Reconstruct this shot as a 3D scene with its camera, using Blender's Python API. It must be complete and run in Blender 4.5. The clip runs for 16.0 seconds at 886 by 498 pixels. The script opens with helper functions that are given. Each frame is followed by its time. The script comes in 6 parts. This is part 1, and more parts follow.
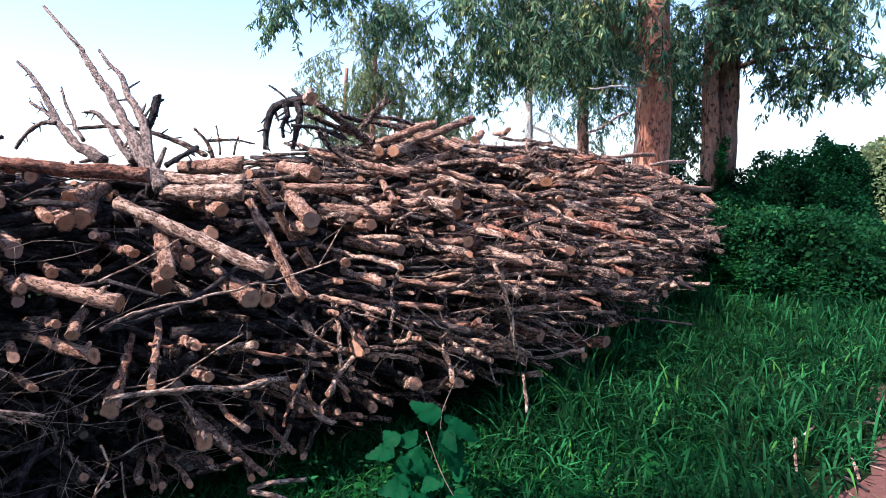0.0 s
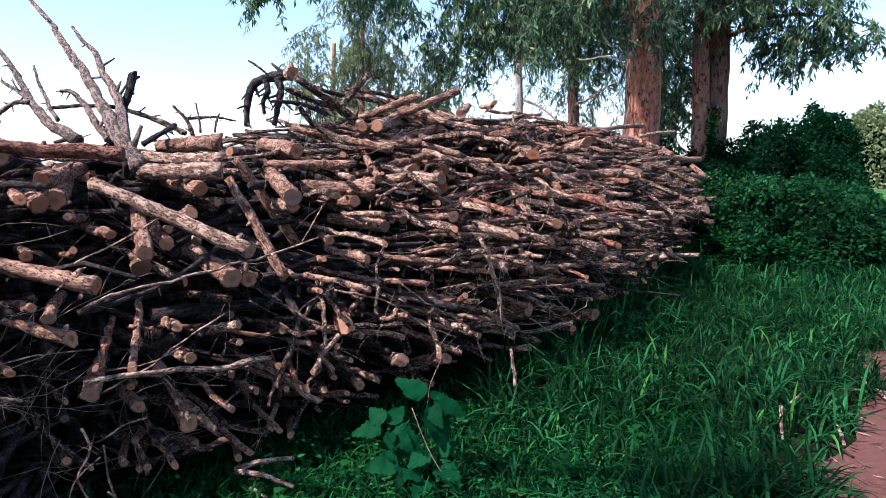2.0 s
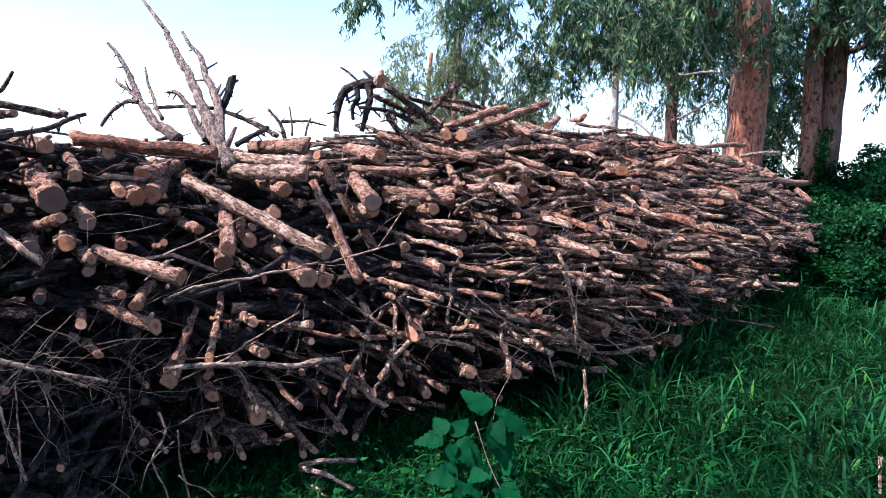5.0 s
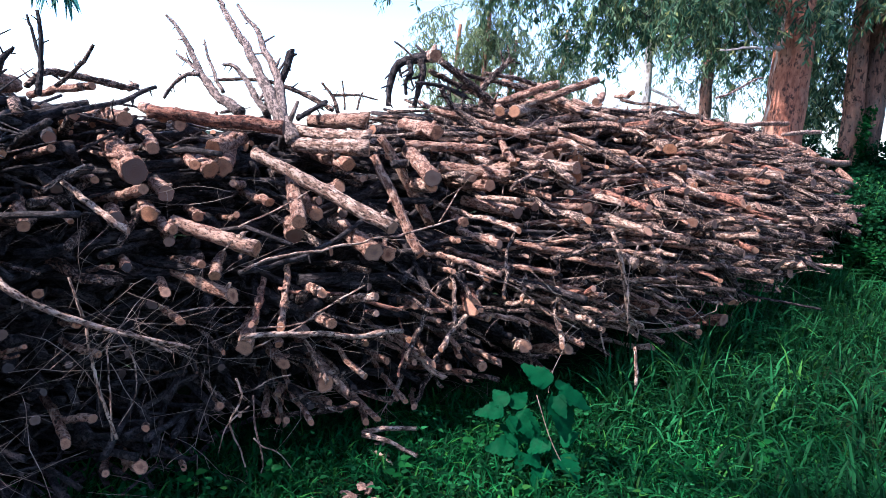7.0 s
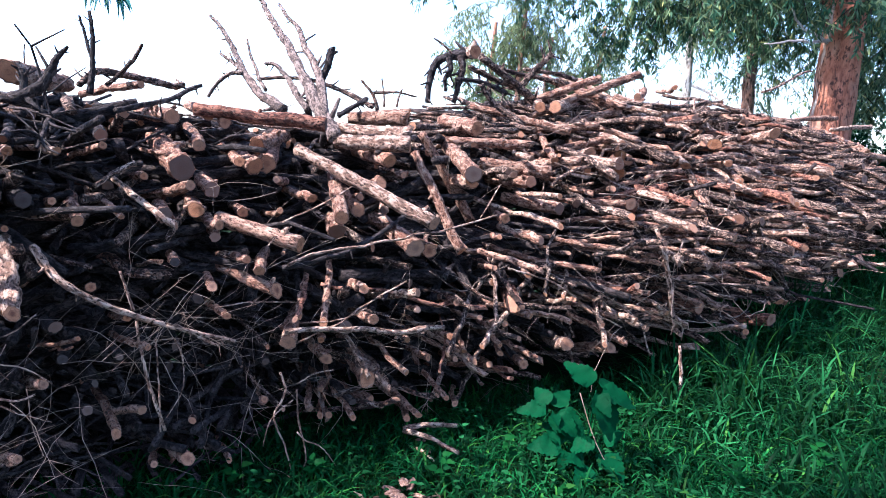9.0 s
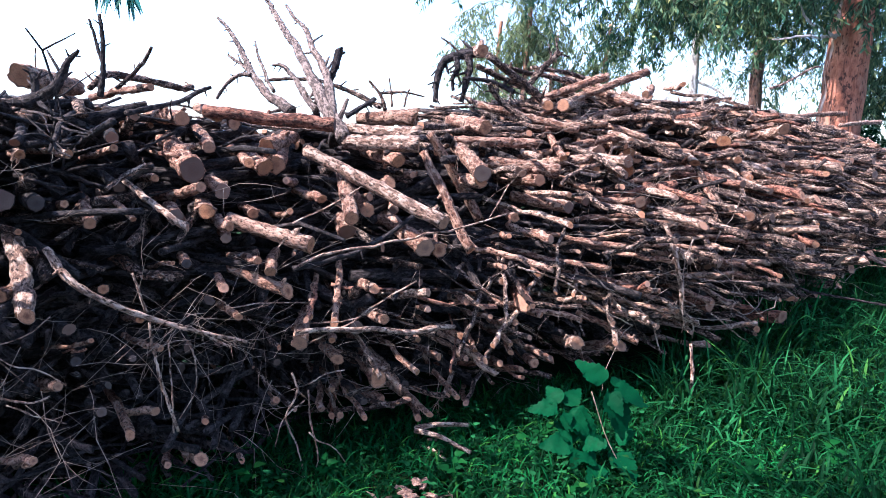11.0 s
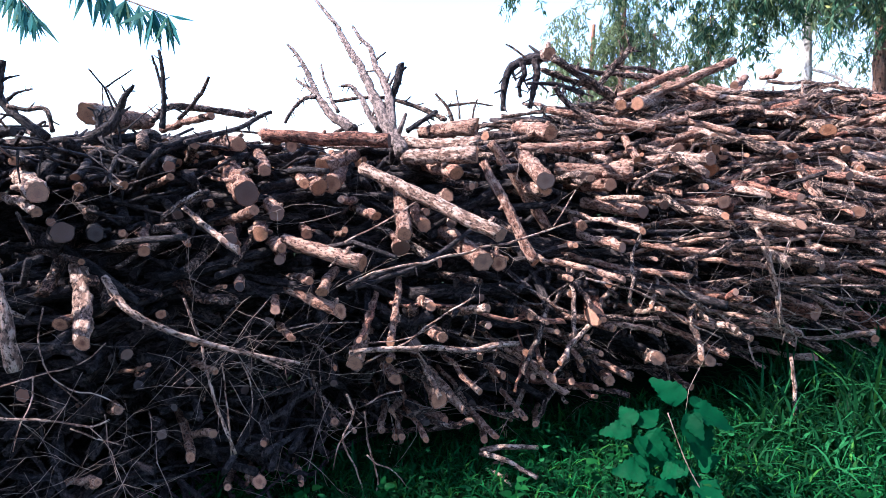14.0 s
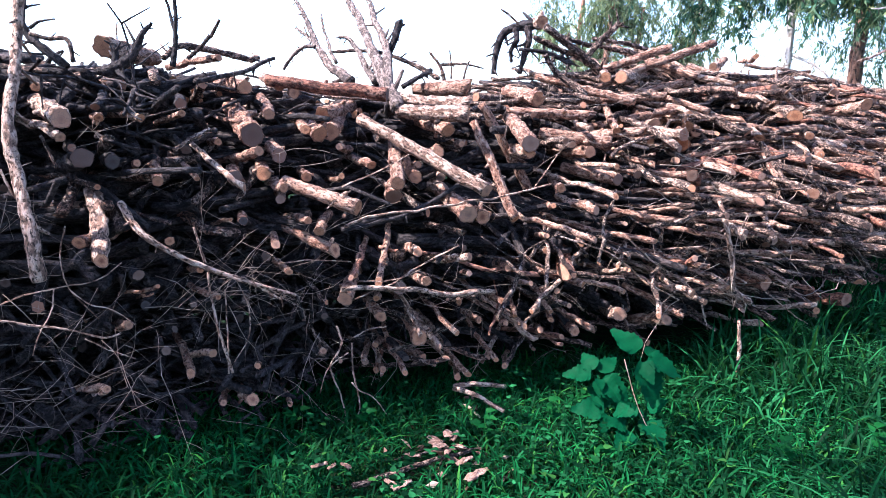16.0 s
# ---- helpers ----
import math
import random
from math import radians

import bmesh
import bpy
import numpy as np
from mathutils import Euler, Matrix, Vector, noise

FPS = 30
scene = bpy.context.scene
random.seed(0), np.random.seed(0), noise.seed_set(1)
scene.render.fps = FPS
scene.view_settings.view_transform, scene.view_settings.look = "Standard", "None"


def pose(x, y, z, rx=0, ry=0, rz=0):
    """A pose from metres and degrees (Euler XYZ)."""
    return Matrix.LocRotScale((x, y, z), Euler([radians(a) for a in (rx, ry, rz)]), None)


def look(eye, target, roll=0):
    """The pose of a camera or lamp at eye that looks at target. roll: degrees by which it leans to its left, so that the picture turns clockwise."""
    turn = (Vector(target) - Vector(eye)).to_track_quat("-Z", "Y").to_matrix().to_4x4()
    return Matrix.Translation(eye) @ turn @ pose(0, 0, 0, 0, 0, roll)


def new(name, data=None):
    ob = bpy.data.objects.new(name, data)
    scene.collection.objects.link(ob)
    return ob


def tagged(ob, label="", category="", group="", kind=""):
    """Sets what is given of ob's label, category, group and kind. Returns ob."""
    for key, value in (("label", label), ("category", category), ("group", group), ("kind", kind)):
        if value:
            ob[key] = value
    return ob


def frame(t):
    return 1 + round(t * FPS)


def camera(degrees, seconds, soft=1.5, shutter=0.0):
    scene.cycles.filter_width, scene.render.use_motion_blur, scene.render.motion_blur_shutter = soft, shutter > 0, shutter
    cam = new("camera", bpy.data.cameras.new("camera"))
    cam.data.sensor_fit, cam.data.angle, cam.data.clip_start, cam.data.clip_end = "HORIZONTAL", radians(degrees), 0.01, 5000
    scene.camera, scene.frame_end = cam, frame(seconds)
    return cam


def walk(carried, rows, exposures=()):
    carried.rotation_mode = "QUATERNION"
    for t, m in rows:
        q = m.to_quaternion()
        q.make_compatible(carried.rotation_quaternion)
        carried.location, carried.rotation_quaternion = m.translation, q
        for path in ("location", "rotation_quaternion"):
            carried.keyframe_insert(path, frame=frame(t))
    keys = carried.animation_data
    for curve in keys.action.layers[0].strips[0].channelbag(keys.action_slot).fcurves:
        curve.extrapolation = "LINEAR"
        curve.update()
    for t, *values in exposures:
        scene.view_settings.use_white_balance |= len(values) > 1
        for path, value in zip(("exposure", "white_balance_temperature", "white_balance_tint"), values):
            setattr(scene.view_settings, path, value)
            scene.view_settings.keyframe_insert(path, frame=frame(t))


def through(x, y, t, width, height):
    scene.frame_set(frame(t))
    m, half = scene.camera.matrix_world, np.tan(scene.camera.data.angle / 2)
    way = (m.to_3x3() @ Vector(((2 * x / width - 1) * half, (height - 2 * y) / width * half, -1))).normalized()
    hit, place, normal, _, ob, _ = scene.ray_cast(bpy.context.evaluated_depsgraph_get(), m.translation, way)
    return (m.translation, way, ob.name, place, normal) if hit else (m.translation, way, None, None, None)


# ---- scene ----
cam = camera(68.4, 16.0, soft=0.7)
PATH = [
    (0, (0.094, 0.091, 1.523), (0.032, 2.08, 1.324), 0.2),
    (0.5, (0.036, 0.033, 1.51), (0.03, 2.019, 1.278), 0.6),
    (1, (0.074, 0.033, 1.503), (0.063, 2.019, 1.262), -0.1),
    (1.5, (0.083, 0.1, 1.538), (-0.002, 2.083, 1.29), 1.0),
    (2, (0.143, 0.13, 1.516), (0.1, 2.111, 1.243), -0.8),
    (2.5, (0.192, 0.149, 1.519), (0.075, 2.134, 1.306), 0.4),
    (3, (0.205, 0.162, 1.532), (-0.022, 2.137, 1.317), 0.4),
    (3.5, (0.235, 0.156, 1.525), (0.062, 2.135, 1.291), -0.1),
    (4, (0.235, 0.164, 1.523), (0.045, 2.143, 1.296), 0.0),
    (4.2, (0.227, 0.171, 1.511), (-0.008, 2.145, 1.293), 0.2),
    (6.3, (0.088, 0.108, 1.537), (-0.237, 2.059, 1.242), 2.0),
    (6.5, (0.055, 0.088, 1.529), (-0.256, 2.044, 1.246), 2.0),
    (7, (-0.003, 0.08, 1.531), (-0.362, 2.02, 1.203), 2.5),
    (7.5, (-0.022, 0.088, 1.512), (-0.412, 2.024, 1.197), 2.1),
    (8, (-0.043, 0.091, 1.518), (-0.501, 2.006, 1.165), 2.4),
    (8.5, (-0.031, 0.086, 1.511), (-0.489, 2.003, 1.174), 2.4),
    (9, (-0.04, 0.086, 1.511), (-0.501, 2.003, 1.177), 2.1),
    (11.5, (-0.056, 0.081, 1.509), (-0.541, 1.992, 1.173), 1.4),
    (12, (-0.044, 0.079, 1.508), (-0.536, 1.989, 1.177), 1.4),
    (12.5, (-0.004, 0.078, 1.509), (-0.426, 2.007, 1.192), 0.3),
    (13, (0.03, 0.143, 1.503), (-0.592, 2.019, 1.195), -0.8),
    (13.5, (0.097, 0.22, 1.517), (-0.692, 2.029, 1.193), -1.2),
    (14, (0.118, 0.269, 1.496), (-0.668, 2.084, 1.2), -2.2),
    (14.5, (0.139, 0.29, 1.493), (-0.649, 2.107, 1.211), -2.6),
    (15, (0.127, 0.262, 1.483), (-0.758, 2.028, 1.168), -1.5),
    (15.5, (0.142, 0.178, 1.502), (-0.598, 2.005, 1.16), -1.3),
    (16, (0.146, 0.012, 1.489), (-0.553, 1.839, 1.073), 2.1),
]
EXPOSURE = [(0.0, 1.55), (1.2, 1.5), (2.0, 1.3), (2.5, 1.5), (4.0, 1.52), (6.3, 1.65), (7.0, 1.75), (8.0, 2.05), (11.5, 1.98), (12.5, 2.1), (13.5, 2.05), (14.5, 1.76), (15.0, 1.6), (15.5, 2.1), (16.0, 2.3)]
walk(cam, [(t, look(eye, target, roll)) for t, eye, target, roll in PATH],
     exposures=[(t, stops - 0.12, 5650 if t < 5 else 5330, 15.0) for t, stops in EXPOSURE])

# ---- world, sun ----
SUN_FROM = Vector((-0.53, -0.31, 0.79)).normalized()
world = bpy.data.worlds.new("world")
scene.world = world
world.use_nodes = True
wn, wl = world.node_tree.nodes, world.node_tree.links
sky = wn.new("ShaderNodeTexSky")
sky.sky_type, sky.sun_disc = "NISHITA", False
sky.sun_elevation = math.asin(SUN_FROM.z)
sky.sun_rotation = math.atan2(SUN_FROM.x, SUN_FROM.y)
sky.air_density, sky.dust_density, sky.ozone_density, sky.altitude = 0.9, 1.1, 0.6, 0
wl.new(sky.outputs[0], wn["Background"].inputs[0])
wn["Background"].inputs[1].default_value = 0.15
sun = new("sun", bpy.data.lights.new("sun", "SUN"))
sun.data.energy, sun.data.angle, sun.data.color = 5.0, radians(1.2), (1.0, 0.85, 0.71)
sun.matrix_world = look(SUN_FROM * 30, (0, 0, 0))


# ---- materials ----
class Nodes:
    """A small node builder round one material."""

    def __init__(self, name):
        self.mat = bpy.data.materials.new(name)
        self.mat.use_nodes = True
        self.tree = self.mat.node_tree
        self.bsdf = self.tree.nodes["Principled BSDF"]

    def add(self, kind, **inputs):
        node = self.tree.nodes.new(kind)
        for key, value in inputs.items():
            self.put(node, key, value)
        return node

    def put(self, node, key, value):
        socket = node.inputs[int(key[1:]) if key[0] == "i" and key[1:].isdigit() else key.replace("_", " ")]
        if isinstance(value, bpy.types.NodeSocket):
            self.tree.links.new(value, socket)
        else:
            socket.default_value = value

    def attr(self, name):
        node = self.add("ShaderNodeAttribute")
        node.attribute_name = name
        return node.outputs["Vector"]

    def coords(self):
        return self.add("ShaderNodeTexCoord").outputs["Object"]

    def scaled(self, vector, x, y, z):
        node = self.add("ShaderNodeVectorMath", i0=vector, i1=(x, y, z))
        node.operation = "MULTIPLY"
        return node.outputs[0]

    def noise(self, vector, scale, detail=4.0, rough=0.6):
        return self.add("ShaderNodeTexNoise", Vector=vector, Scale=scale, Detail=detail, Roughness=rough).outputs["Fac"]

    def ramp(self, fac, *stops):
        node = self.add("ShaderNodeValToRGB", Fac=fac)
        while len(node.color_ramp.elements) < len(stops):
            node.color_ramp.elements.new(0.5)
        for element, (at, colour) in zip(node.color_ramp.elements, stops):
            element.position, element.color = at, (*colour, 1) if len(colour) == 3 else colour
        return node.outputs[0]

    def mix(self, fac, a, b, blend="MIX"):
        node = self.add("ShaderNodeMix")
        node.data_type, node.blend_type = "RGBA", blend
        for i, value in ((0, fac), (6, a), (7, b)):
            self.put(node, "i%d" % i, (*value, 1) if isinstance(value, tuple) and len(value) == 3 else value)
        return node.outputs[2]

    def maths(self, operation, a, b=0.0):
        node = self.add("ShaderNodeMath", i0=a, i1=b)
        node.operation = operation
        return node.outputs[0]

    def random(self):
        """One number for each object or loose piece."""
        ob = self.add("ShaderNodeObjectInfo").outputs["Random"]
        island = self.add("ShaderNodeNewGeometry").outputs["Random Per Island"]
        return self.maths("FRACT", self.maths("ADD", ob, island))

    def done(self, colour, rough=0.85, bump=None, strength=0.5, distance=0.01, through=None, shine=0.25):
        self.put(self.bsdf, "Base Color", colour)
        self.put(self.bsdf, "Roughness", rough)
        self.put(self.bsdf, "Specular_IOR_Level", shine)
        if bump is not None:
            node = self.add("ShaderNodeBump", Height=bump, Strength=strength, Distance=distance)
            self.tree.links.new(node.outputs[0], self.bsdf.inputs["Normal"])
        if through is not None:
            glow = self.add("ShaderNodeBsdfTranslucent", Color=through)
            both = self.add("ShaderNodeMixShader", i0=0.35, i1=self.bsdf.outputs[0], i2=glow.outputs[0])
            out = self.tree.nodes["Material Output"]
            self.tree.links.new(both.outputs[0], out.inputs[0])
        return self.mat


def bark_material(name, pale, mid, dark, amount_dark, rough=0.9, vary=0.45, scab=0.8):
    """Flaking bark: pale patches over brown, dark scabs and cracks, each limb of its own hue."""
    n = Nodes(name)
    co = n.attr("along")
    rnd = n.random()
    knots = n.noise(n.scaled(co, 1, 1, 0.5), 40, 5, 0.66)
    plates = n.noise(n.scaled(co, 1, 1, 0.6), 95, 4, 0.68)
    patches = n.noise(n.scaled(co, 1, 1, 0.4), 12, 4, 0.65)
    grain = n.noise(n.scaled(co, 1, 1, 0.12), 260, 3, 0.65)
    own = n.ramp(rnd, (0.0, (0.030, 0.019, 0.018)), (0.3, (0.070, 0.037, 0.030)), (0.55, (0.185, 0.097, 0.070)), (0.75, (0.50, 0.325, 0.245)), (0.88, (0.22, 0.098, 0.067)), (1.0, (0.62, 0.445, 0.35)))
    base = n.mix(n.ramp(knots, (0.46, (0, 0, 0)), (0.60, (1, 1, 1))), mid, pale)
    base = n.mix(vary * 1.1, base, own)
    peeled = n.ramp(n.noise(n.scaled(co, 1, 1, 0.3), 9, 4, 0.7), (0.54, (0, 0, 0)), (0.60, (1, 1, 1)))
    base = n.mix(n.maths("MULTIPLY", peeled, vary * 1.2), base, n.mix(n.maths("FRACT", n.maths("MULTIPLY", rnd, 3.7)), (0.58, 0.26, 0.15), (0.84, 0.63, 0.50)))
    scabs = n.ramp(n.maths("ADD", n.maths("MULTIPLY", knots, 0.55), n.maths("MULTIPLY", plates, 0.45)), (amount_dark - 0.035, (1, 1, 1)), (amount_dark + 0.02, (0, 0, 0)))
    base = n.mix(n.maths("MULTIPLY", scabs, scab), base, n.mix(0.25, dark, mid))
    rust = n.ramp(patches, (0.56, (0, 0, 0)), (0.66, (1, 1, 1)))
    base = n.mix(n.maths("MULTIPLY", rust, vary), base, n.mix(0.35, mid, dark))
    flecks = n.ramp(plates, (amount_dark - 0.11, (1, 1, 1)), (amount_dark - 0.06, (0, 0, 0)))
    base = n.mix(n.maths("MULTIPLY", flecks, 0.9), base, dark)
    lichen = n.ramp(n.noise(n.scaled(co, 1, 1, 0.7), 70, 4, 0.7), (0.57, (0, 0, 0)), (0.63, (1, 1, 1)))
    base = n.mix(n.maths("MULTIPLY", lichen, min(0.45, vary * 0.85)), base, (0.74, 0.58, 0.47))
    base = n.mix(0.35, base, n.ramp(grain, (0.3, (0.45, 0.4, 0.37)), (0.62, (1.0, 0.98, 0.96))), "MULTIPLY")
    height = n.maths("ADD", n.maths("MULTIPLY", knots, 1.5), n.maths("ADD", n.maths("MULTIPLY", plates, 0.8), n.maths("MULTIPLY", grain, 0.25)))
    return n.done(base, rough, height, 1.0, 0.025)


def sawn_material(name, light, deep, heart):
    """A sawn face: pale sapwood, a darker heart, faint rings, radial checks and a stained rim."""
    n = Nodes(name)
    co = n.attr("along")
    rnd = n.random()
    sep = n.add("ShaderNodeSeparateXYZ", Vector=co)
    flat = n.add("ShaderNodeCombineXYZ", X=sep.outputs[0], Y=sep.outputs[1])
    length = n.add("ShaderNodeVectorMath", i0=flat.outputs[0])
    length.operation = "LENGTH"
    wob = n.maths("ADD", length.outputs["Value"], n.maths("MULTIPLY", n.maths("SUBTRACT", n.noise(co, 1.7, 3), 0.5), 0.7))
    rings = n.maths("SINE", n.maths("MULTIPLY", wob, 40.0))
    base = n.mix(n.maths("ADD", n.maths("MULTIPLY", rings, 0.12), 0.4), light, deep)
    core = n.ramp(wob, (0.16, (1, 1, 1)), (0.55, (0, 0, 0)))
    base = n.mix(n.maths("MULTIPLY", core, n.ramp(n.maths("FRACT", n.maths("MULTIPLY", rnd, 9.1)), (0.1, (0.35, 0.35, 0.35)), (0.9, (0.95, 0.95, 0.95)))), base, heart)
    stain = n.ramp(n.noise(co, 2.2, 4, 0.65), (0.5, (0, 0, 0)), (0.72, (1, 1, 1)))
    base = n.mix(n.maths("MULTIPLY", stain, 0.7), base, n.mix(0.5, deep, (0.05, 0.035, 0.03)))
    rim = n.ramp(length.outputs["Value"], (0.80, (0, 0, 0)), (0.93, (1, 1, 1)))
    base = n.mix(n.maths("MULTIPLY", rim, 0.6), base, (0.07, 0.04, 0.03))
    base = n.mix(0.5, base, n.ramp(n.noise(co, 12.0, 4, 0.7), (0.35, (0.5, 0.45, 0.42)), (0.62, (1, 1, 1))), "MULTIPLY")
    cracks = n.add("ShaderNodeTexVoronoi", Vector=co, Scale=2.2)
    cracks.feature = "DISTANCE_TO_EDGE"
    base = n.mix(n.ramp(cracks.outputs["Distance"], (0.0, (0.8, 0.8, 0.8)), (0.03, (0, 0, 0))), base, (0.05, 0.03, 0.025))
    base = n.mix(n.maths("MULTIPLY", rnd, 0.45), base, n.mix(n.maths("FRACT", n.maths("MULTIPLY", rnd, 5.7)), (0.46, 0.20, 0.11), (0.30, 0.22, 0.18)))
    return n.done(base, 0.8, n.maths("ADD", rings, n.maths("MULTIPLY", n.noise(co, 24, 3), 2)), 0.25, 0.002)


def leaf_material(name, dark, light, yellow, gloss=0.45, share=0.15):
    n = Nodes(name)
    rnd = n.random()
    spot = n.ramp(n.noise(n.coords(), 1.1, 3, 0.6), (0.38, (0, 0, 0)), (0.62, (1, 1, 1)))
    base = n.mix(n.ramp(rnd, (0.25, (0, 0, 0)), (0.6, (0.35, 0.35, 0.35)), (1.0, (1, 1, 1))), dark, light)
    base = n.mix(n.ramp(n.maths("FRACT", n.maths("MULTIPLY", rnd, 7.3)), (1 - share, (0, 0, 0)), (1.0, (1, 1, 1))), base, yellow)
    base = n.mix(n.maths("MULTIPLY", spot, 0.7), base, dark)
    return n.done(base, gloss, through=n.mix(0.2, base, yellow), shine=0.03)


BARK = bark_material("bark", (0.60, 0.41, 0.315), (0.080, 0.039, 0.029), (0.009, 0.007, 0.007), 0.54, vary=0.47)
BARK_PALE = bark_material("bark_pale", (0.76, 0.56, 0.44), (0.44, 0.255, 0.18), (0.022, 0.015, 0.013), 0.50, vary=0.15)
# Dark bark: the pile's shade put into colour; dark branches and twigs share it.
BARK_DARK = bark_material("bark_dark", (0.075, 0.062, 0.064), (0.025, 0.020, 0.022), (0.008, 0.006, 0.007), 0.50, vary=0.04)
BARK_LOG = bark_material("bark_log", (0.70, 0.44, 0.315), (0.33, 0.145, 0.092), (0.013, 0.009, 0.008), 0.495, vary=0.36, scab=0.7)
BARK_RED = bark_material("bark_red", (0.48, 0.215, 0.14), (0.22, 0.078, 0.05), (0.016, 0.009, 0.008), 0.495, vary=0.15)
BARK_GREY = bark_material("bark_grey", (0.34, 0.265, 0.23), (0.16, 0.115, 0.10), (0.030, 0.024, 0.024), 0.50, vary=0.10)
TONE = {"grey": BARK_GREY, "": BARK, "pale": BARK_PALE, "dark": BARK_DARK, "red": BARK_RED, "rust": BARK_RED, "dark_cut": BARK_LOG}
SAWN = sawn_material("sawn_wood", (0.50, 0.245, 0.13), (0.27, 0.108, 0.055), (0.14, 0.046, 0.024))
SAWN_WORN = sawn_material("sawn_wood_worn", (0.26, 0.150, 0.10), (0.14, 0.070, 0.046), (0.11, 0.045, 0.028))
# Dark sawn ends: age and shade both put into this one colour.
SAWN_GREY = sawn_material("sawn_wood_dark", (0.075, 0.062, 0.060), (0.032, 0.027, 0.028), (0.025, 0.018, 0.018))
SAWN_TONE = {"": SAWN, "pale": SAWN, "red": SAWN, "dark": SAWN_GREY, "rust": SAWN_GREY, "dark_cut": SAWN_GREY}
TWIG = bark_material("twig_bark", (0.46, 0.37, 0.31), (0.28, 0.21, 0.17), (0.05, 0.04, 0.035), 0.40, vary=0.2)
GUM_LEAF = leaf_material("gum_leaf", (0.024, 0.084, 0.054), (0.25, 0.36, 0.20), (0.50, 0.50, 0.17), 0.5, 0.14)
SPRAY_LEAF = leaf_material("spray_leaf", (0.035, 0.15, 0.14), (0.10, 0.29, 0.26), (0.30, 0.34, 0.14), 0.45, 0.08)
# Paler leaf for the distance: haze put into the colour.
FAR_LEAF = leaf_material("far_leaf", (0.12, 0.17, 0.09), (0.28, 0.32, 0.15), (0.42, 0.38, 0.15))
GRASS_LEAF = leaf_material("grass_blade", (0.002, 0.014, 0.005), (0.034, 0.185, 0.060), (0.08, 0.25, 0.045), 0.5, 0.06)
FINE_GRASS = leaf_material("fine_grass_blade", (0.003, 0.024, 0.008), (0.020, 0.170, 0.044), (0.07, 0.25, 0.04), 0.5, 0.10)
VERGE_LEAF = leaf_material("verge_leaf", (0.004, 0.026, 0.010), (0.022, 0.115, 0.040), (0.06, 0.18, 0.035), 0.6, 0.08)
IVY_LEAF = leaf_material("ivy_leaf", (0.002, 0.014, 0.006), (0.008, 0.062, 0.022), (0.02, 0.11, 0.022), 0.65, 0.06)
def weed_material():
    n = Nodes("weed_leaf")
    co = n.coords()
    veins = n.noise(n.scaled(co, 1, 1, 1), 70, 4, 0.65)
    base = n.mix(n.random(), (0.003, 0.042, 0.015), (0.005, 0.066, 0.023))
    base = n.mix(n.ramp(veins, (0.40, (1, 1, 1)), (0.58, (0, 0, 0))), base, (0.004, 0.046, 0.017))
    base = n.mix(n.ramp(n.noise(co, 160, 2), (0.74, (0, 0, 0)), (0.77, (1, 1, 1))), base, (0.03, 0.09, 0.02))
    return n.done(base, 0.55, veins, 0.35, 0.004, through=n.mix(0.5, base, (0.008, 0.10, 0.020)), shine=0.03)


WEED_LEAF = weed_material()
YOUNG_LEAF = leaf_material("young_leaf", (0.006, 0.050, 0.012), (0.010, 0.075, 0.015), (0.03, 0.11, 0.02), 0.5, 0.1)


def soil_material():
    n = Nodes("red_soil")
    co = n.coords()
    big, small = n.noise(co, 1.3, 4, 0.6), n.noise(co, 28, 5, 0.7)
    base = n.mix(big, (0.066, 0.027, 0.023), (0.12, 0.050, 0.041))
    base = n.mix(n.ramp(small, (0.35, (1, 1, 1)), (0.5, (0, 0, 0))), base, (0.12, 0.05, 0.038))
    return n.done(base, 0.95, n.maths("ADD", big, n.maths("MULTIPLY", small, 0.5)), 0.8, 0.03)


def ground_material():
    n = Nodes("ground_earth")
    co = n.coords()
    big, small = n.noise(co, 0.7, 4, 0.6), n.noise(co, 22, 5, 0.7)
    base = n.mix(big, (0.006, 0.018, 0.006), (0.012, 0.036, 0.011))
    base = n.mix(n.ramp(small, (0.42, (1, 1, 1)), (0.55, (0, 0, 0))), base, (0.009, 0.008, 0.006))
    return n.done(base, 0.95, small, 0.8, 0.03, shine=0.02)


